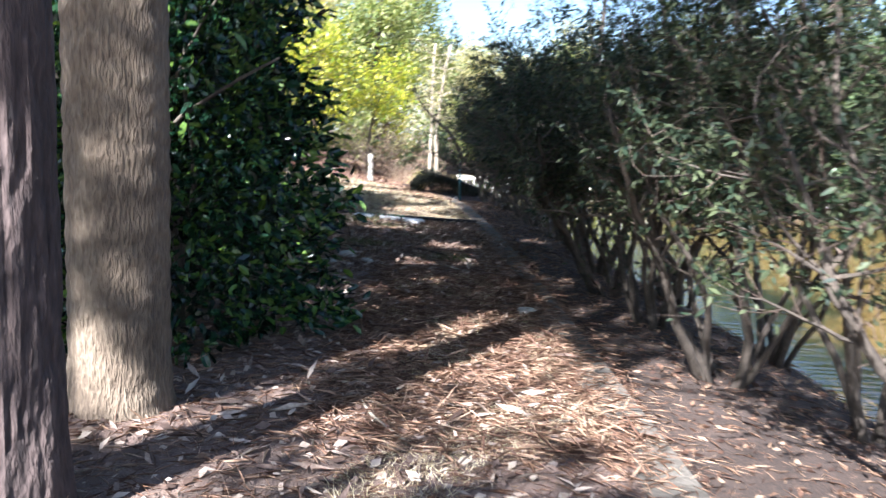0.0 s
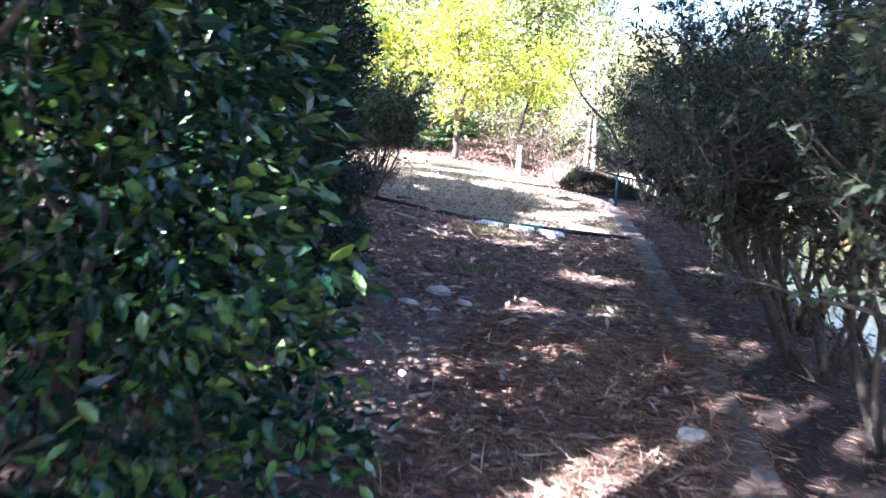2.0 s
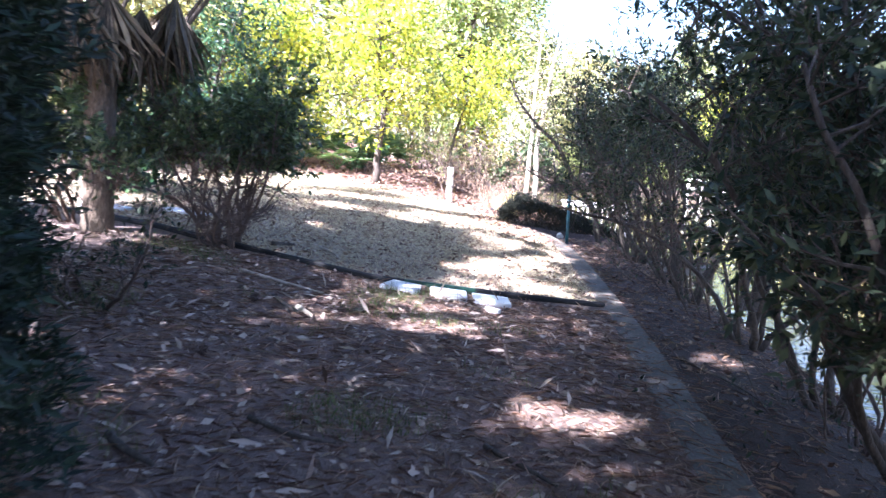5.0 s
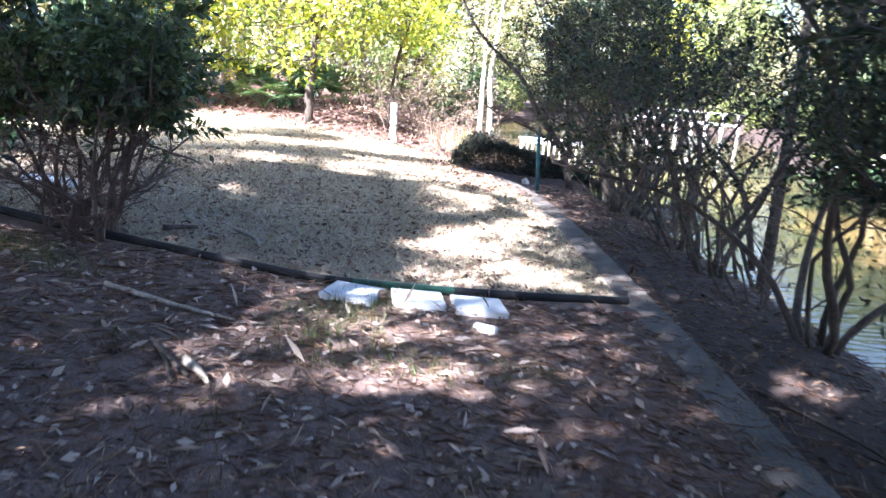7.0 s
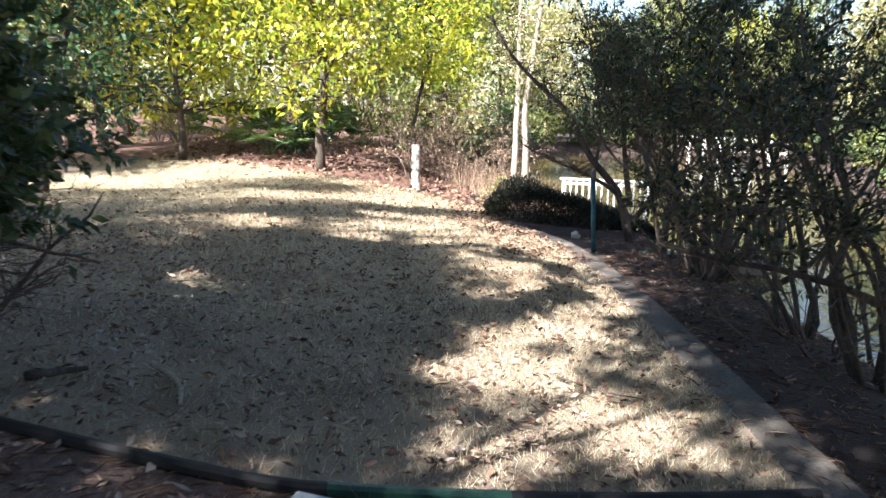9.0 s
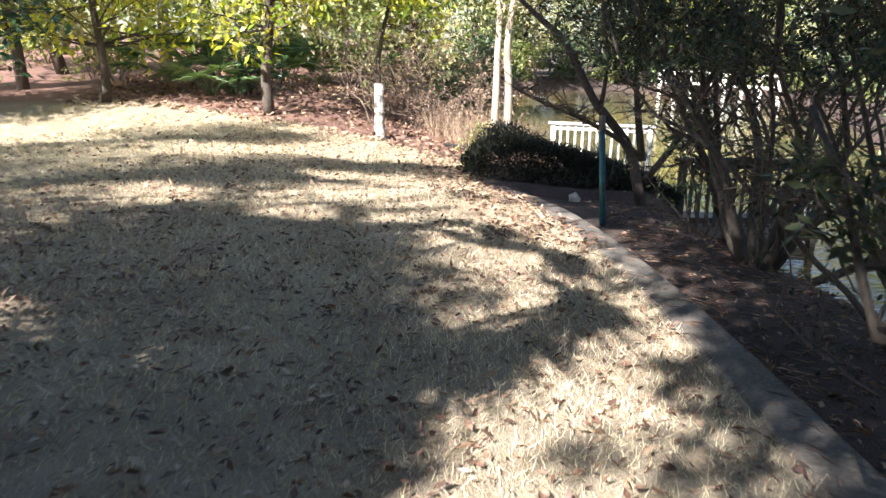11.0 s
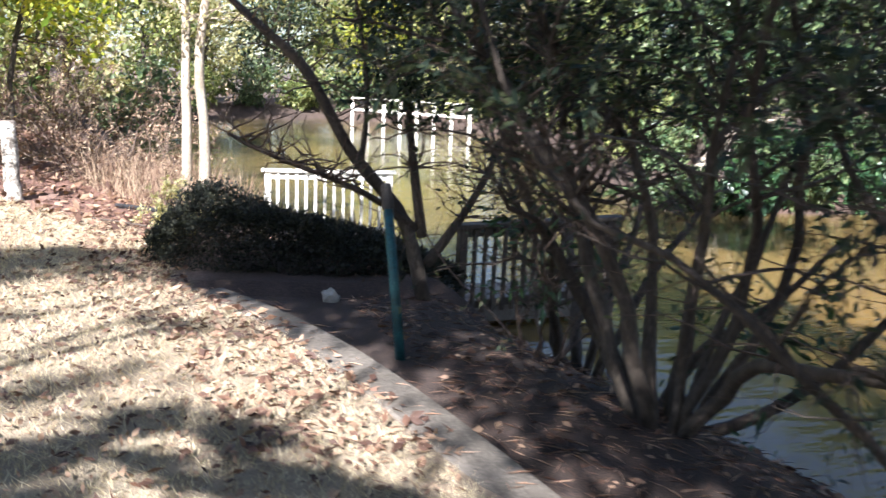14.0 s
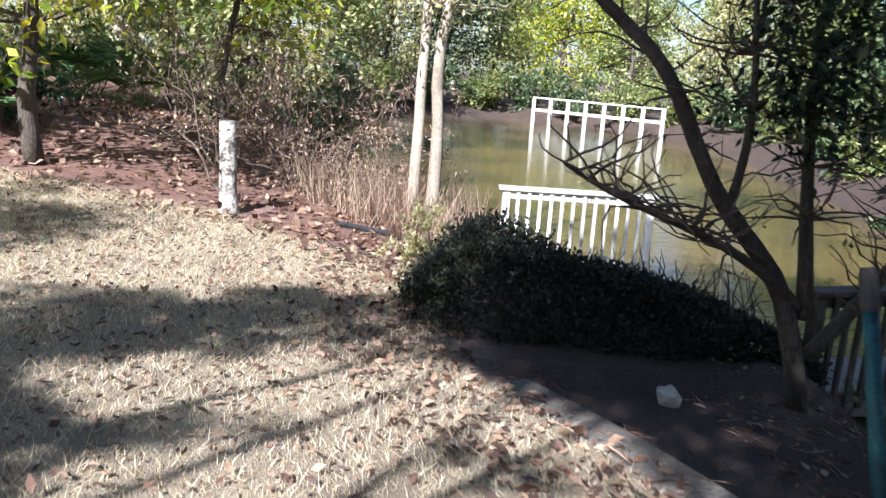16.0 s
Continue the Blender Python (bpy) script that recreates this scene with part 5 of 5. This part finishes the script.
P, r = scatter(34000, -0.6, 1.5, -2, 24, 408, on_kerb)
P = P[r.uniform(0, 1, len(P)) < np.clip(1.9 - P[:, 1] / 9, 0.1, 1)]
P[:, 2] = base_height(P[:, 0], P[:, 1]) + 0.015
strew("kerb_needles", P, r, 0.12, 0.035, "needle", "pine needles lying on the kerb", 0.006, 0.1)

P, r = scatter(330000, -9, 0.8, 14.4, 30.5, 410, on_lawn)
keep = r.uniform(0, 1, len(P)) < np.clip(1.15 - (np.abs(P[:, 0] + 1.5) - 2.5) * 0.14, 0.2, 1) * np.clip(0.35 + (P[:, 1] + 0.9 * P[:, 0] - 13.2) * 0.22, 0.35, 1)
P = P[keep]
tagged(part("dry_lawn", blades(P - [0, 0, 0.01], 0.05, 0.005, r, 1.2), M["straw"], None), "short dry straw-coloured lawn grass", "grass", kind="stuff")
P, r = scatter(60000, -4, 0.4, 9.5, 14.45, 411, on_soil)
patch = np.array([noise.noise(Vector((x * 1.1, y * 1.1, 3))) for x, y, _ in P])
P = P[(patch > 0.15) & (r.uniform(0, 1, len(P)) < 0.16 + 0.25 * (patch > 0.42))]
tagged(part("grass_tufts", blades(P, 0.075, 0.006, r, 0.6), M["greengrass"], None), "sparse green grass tufts on the soil before the lawn", "grass", kind="stuff")
P, r = scatter(20000, -0.4, 1.0, 1.5, 8.5, 413, on_soil)
patch = np.array([noise.noise(Vector((x * 1.6, y * 1.1, 7))) for x, y, _ in P])
P = P[patch > 0.05]
tagged(part("straw_tufts", blades(P, 0.035, 0.005, r, 2.2), M["straw"], None), "dry straw tufts on the sunny side of the path", "grass", kind="stuff")
P, r = scatter(3000, -2.4, 0.4, 27.2, 31.5, 412, lambda x, y: (pond_gap(x, y) > 0.0) & (pond_gap(x, y) < 2.3) & (y > lawn_far(x) + 0.2))
tagged(part("shore_grass", blades(P, 0.5, 0.012, r, 0.5), M["reed"], None), "tall dry brown grass at the water's edge", "grass", kind="stuff")


def rock(name, x, y, s, seed, label, mat_name="stone", category="stone"):
    rng = np.random.default_rng(seed)
    bm = bmesh.new()
    bmesh.ops.create_icosphere(bm, subdivisions=2, radius=1)
    for v in bm.verts:
        k = 1 + 0.35 * noise.noise(v.co * 1.4 + Vector((seed, 0, 0)))
        v.co = Vector((v.co.x * s[0], v.co.y * s[1], v.co.z * s[2])) * k
    me = bpy.data.meshes.new(name)
    bm.to_mesh(me)
    bm.free()
    me.materials.append(M[mat_name])
    ob = part(name, me, None, None)
    ob.matrix_world = pose(x, y, gz(x, y) + s[2] * 0.5, 0, 0, float(rng.uniform(0, 180)))
    return tagged(ob, label, category)


rock("stone", 0.455, 23.87, (0.09, 0.07, 0.07), 1, "pale stone lying on the bank behind the kerb")
rock("stone", 0.78, 6.82, (0.10, 0.07, 0.035), 2, "flat pale stone half buried in needles at the path's edge")
rock("stone", -1.05, 9.18, (0.10, 0.07, 0.05), 3, "pale flat stone on the leafy path")
rock("stone", -1.17, 8.60, (0.085, 0.05, 0.03), 4, "small pale stone on the leafy path")
rock("stone", -0.78, 8.91, (0.07, 0.05, 0.028), 5, "small pale stone on the leafy path")


def stick(points, radius, seed, label, mat_name="bark"):
    rng = np.random.default_rng(seed)
    P = smooth_line([(x, y, gz(x, y) + radius * 0.8 + h) for x, y, h in points], 0.06)
    ob = part("stick", tube(P, np.linspace(radius, radius * 0.5, len(P)), 7, 0.08, rng), M[mat_name], None, smooth=True)
    return tagged(ob, label, "stick", "fallen sticks")


STICKS = [((-2.75, 13.6, 0), (-2.3, 13.45, 0.01), (-1.85, 13.35, 0), 0.02), ((-2.2, 12.9, 0), (-2.0, 12.6, 0.01), (-1.85, 12.3, 0), 0.014), ((-2.1, 12.75, 0), (-1.95, 12.55, 0), (-1.8, 12.4, 0), 0.022),
          ((0.05, 9.2, 0), (0.2, 8.9, 0.01), (0.42, 8.75, 0), 0.012), ((-1.4, 10.2, 0), (-1.1, 10.0, 0.01), (-0.9, 10.05, 0), 0.018), ((1.25, 13.6, 0), (1.6, 12.9, 0.02), (1.8, 12.2, 0), 0.012),
          ((-0.1, 3.5, 0), (-0.3, 3.8, 0.01), (-0.38, 4.1, 0), 0.012), ((0.5, 3.9, 0), (0.75, 4.0, 0.01), (0.9, 3.85, 0), 0.01), ((-0.35, 16.2, 0.03), (-0.1, 16.0, 0.03), (0.15, 15.95, 0.03), 0.008), ((-2.55, 15.6, 0.03), (-2.3, 15.4, 0.03), (-2.2, 15.1, 0.03), 0.02),
          ((-0.25, 10.35, 0), (-0.08, 10.18, 0.01), (0.12, 10.0, 0), 0.018), ((-1.85, 9.7, 0), (-1.72, 9.56, 0.01), (-1.5, 9.5, 0), 0.024), ((-1.9, 12.6, 0), (-1.79, 12.5, 0.01), (-1.7, 12.35, 0), 0.026), ((-2.98, 15.15, 0.03), (-2.89, 15.28, 0.03), (-2.75, 15.42, 0.03), 0.026), ((-1.55, 27.35, 0.03), (-1.1, 27.0, 0.03), (-0.75, 26.7, 0.03), 0.012)]
for i, (a, b, c, rad) in enumerate(STICKS):
    stick((a, b, c), rad, 500 + i, "fallen grey-brown stick lying on the ground", "bark" if i % 3 else "palebark")


def pine_cone(x, y, seed):
    rng = np.random.default_rng(seed)
    root = thing("pine_cone", (x, y, gz(x, y) + 0.035), "open brown pine cone lying on the soil", "pine cone")
    P, D = [], []
    for i in range(60):
        a, k = i * 2.4, i / 60
        r = 0.035 * math.sin(math.pi * (0.12 + 0.8 * k))
        P.append((r * 0.4 * math.cos(a), k * 0.09 - 0.045, r * 0.4 * math.sin(a)))
        D.append((math.cos(a), 0.5, math.sin(a)))
    part("scales", leaves(np.array(P), np.array(D), 0.028, 0.8, rng), M["cone"], root)
    part("core", tube([(0, -0.045, 0), (0, 0, 0), (0, 0.045, 0)], [0.012, 0.018, 0.004], 7), M["cone"], root)


pine_cone(-2.25, 12.6, 601)
pine_cone(-1.12, 14.2, 602)
pine_cone(-2.0, 11.0, 603)
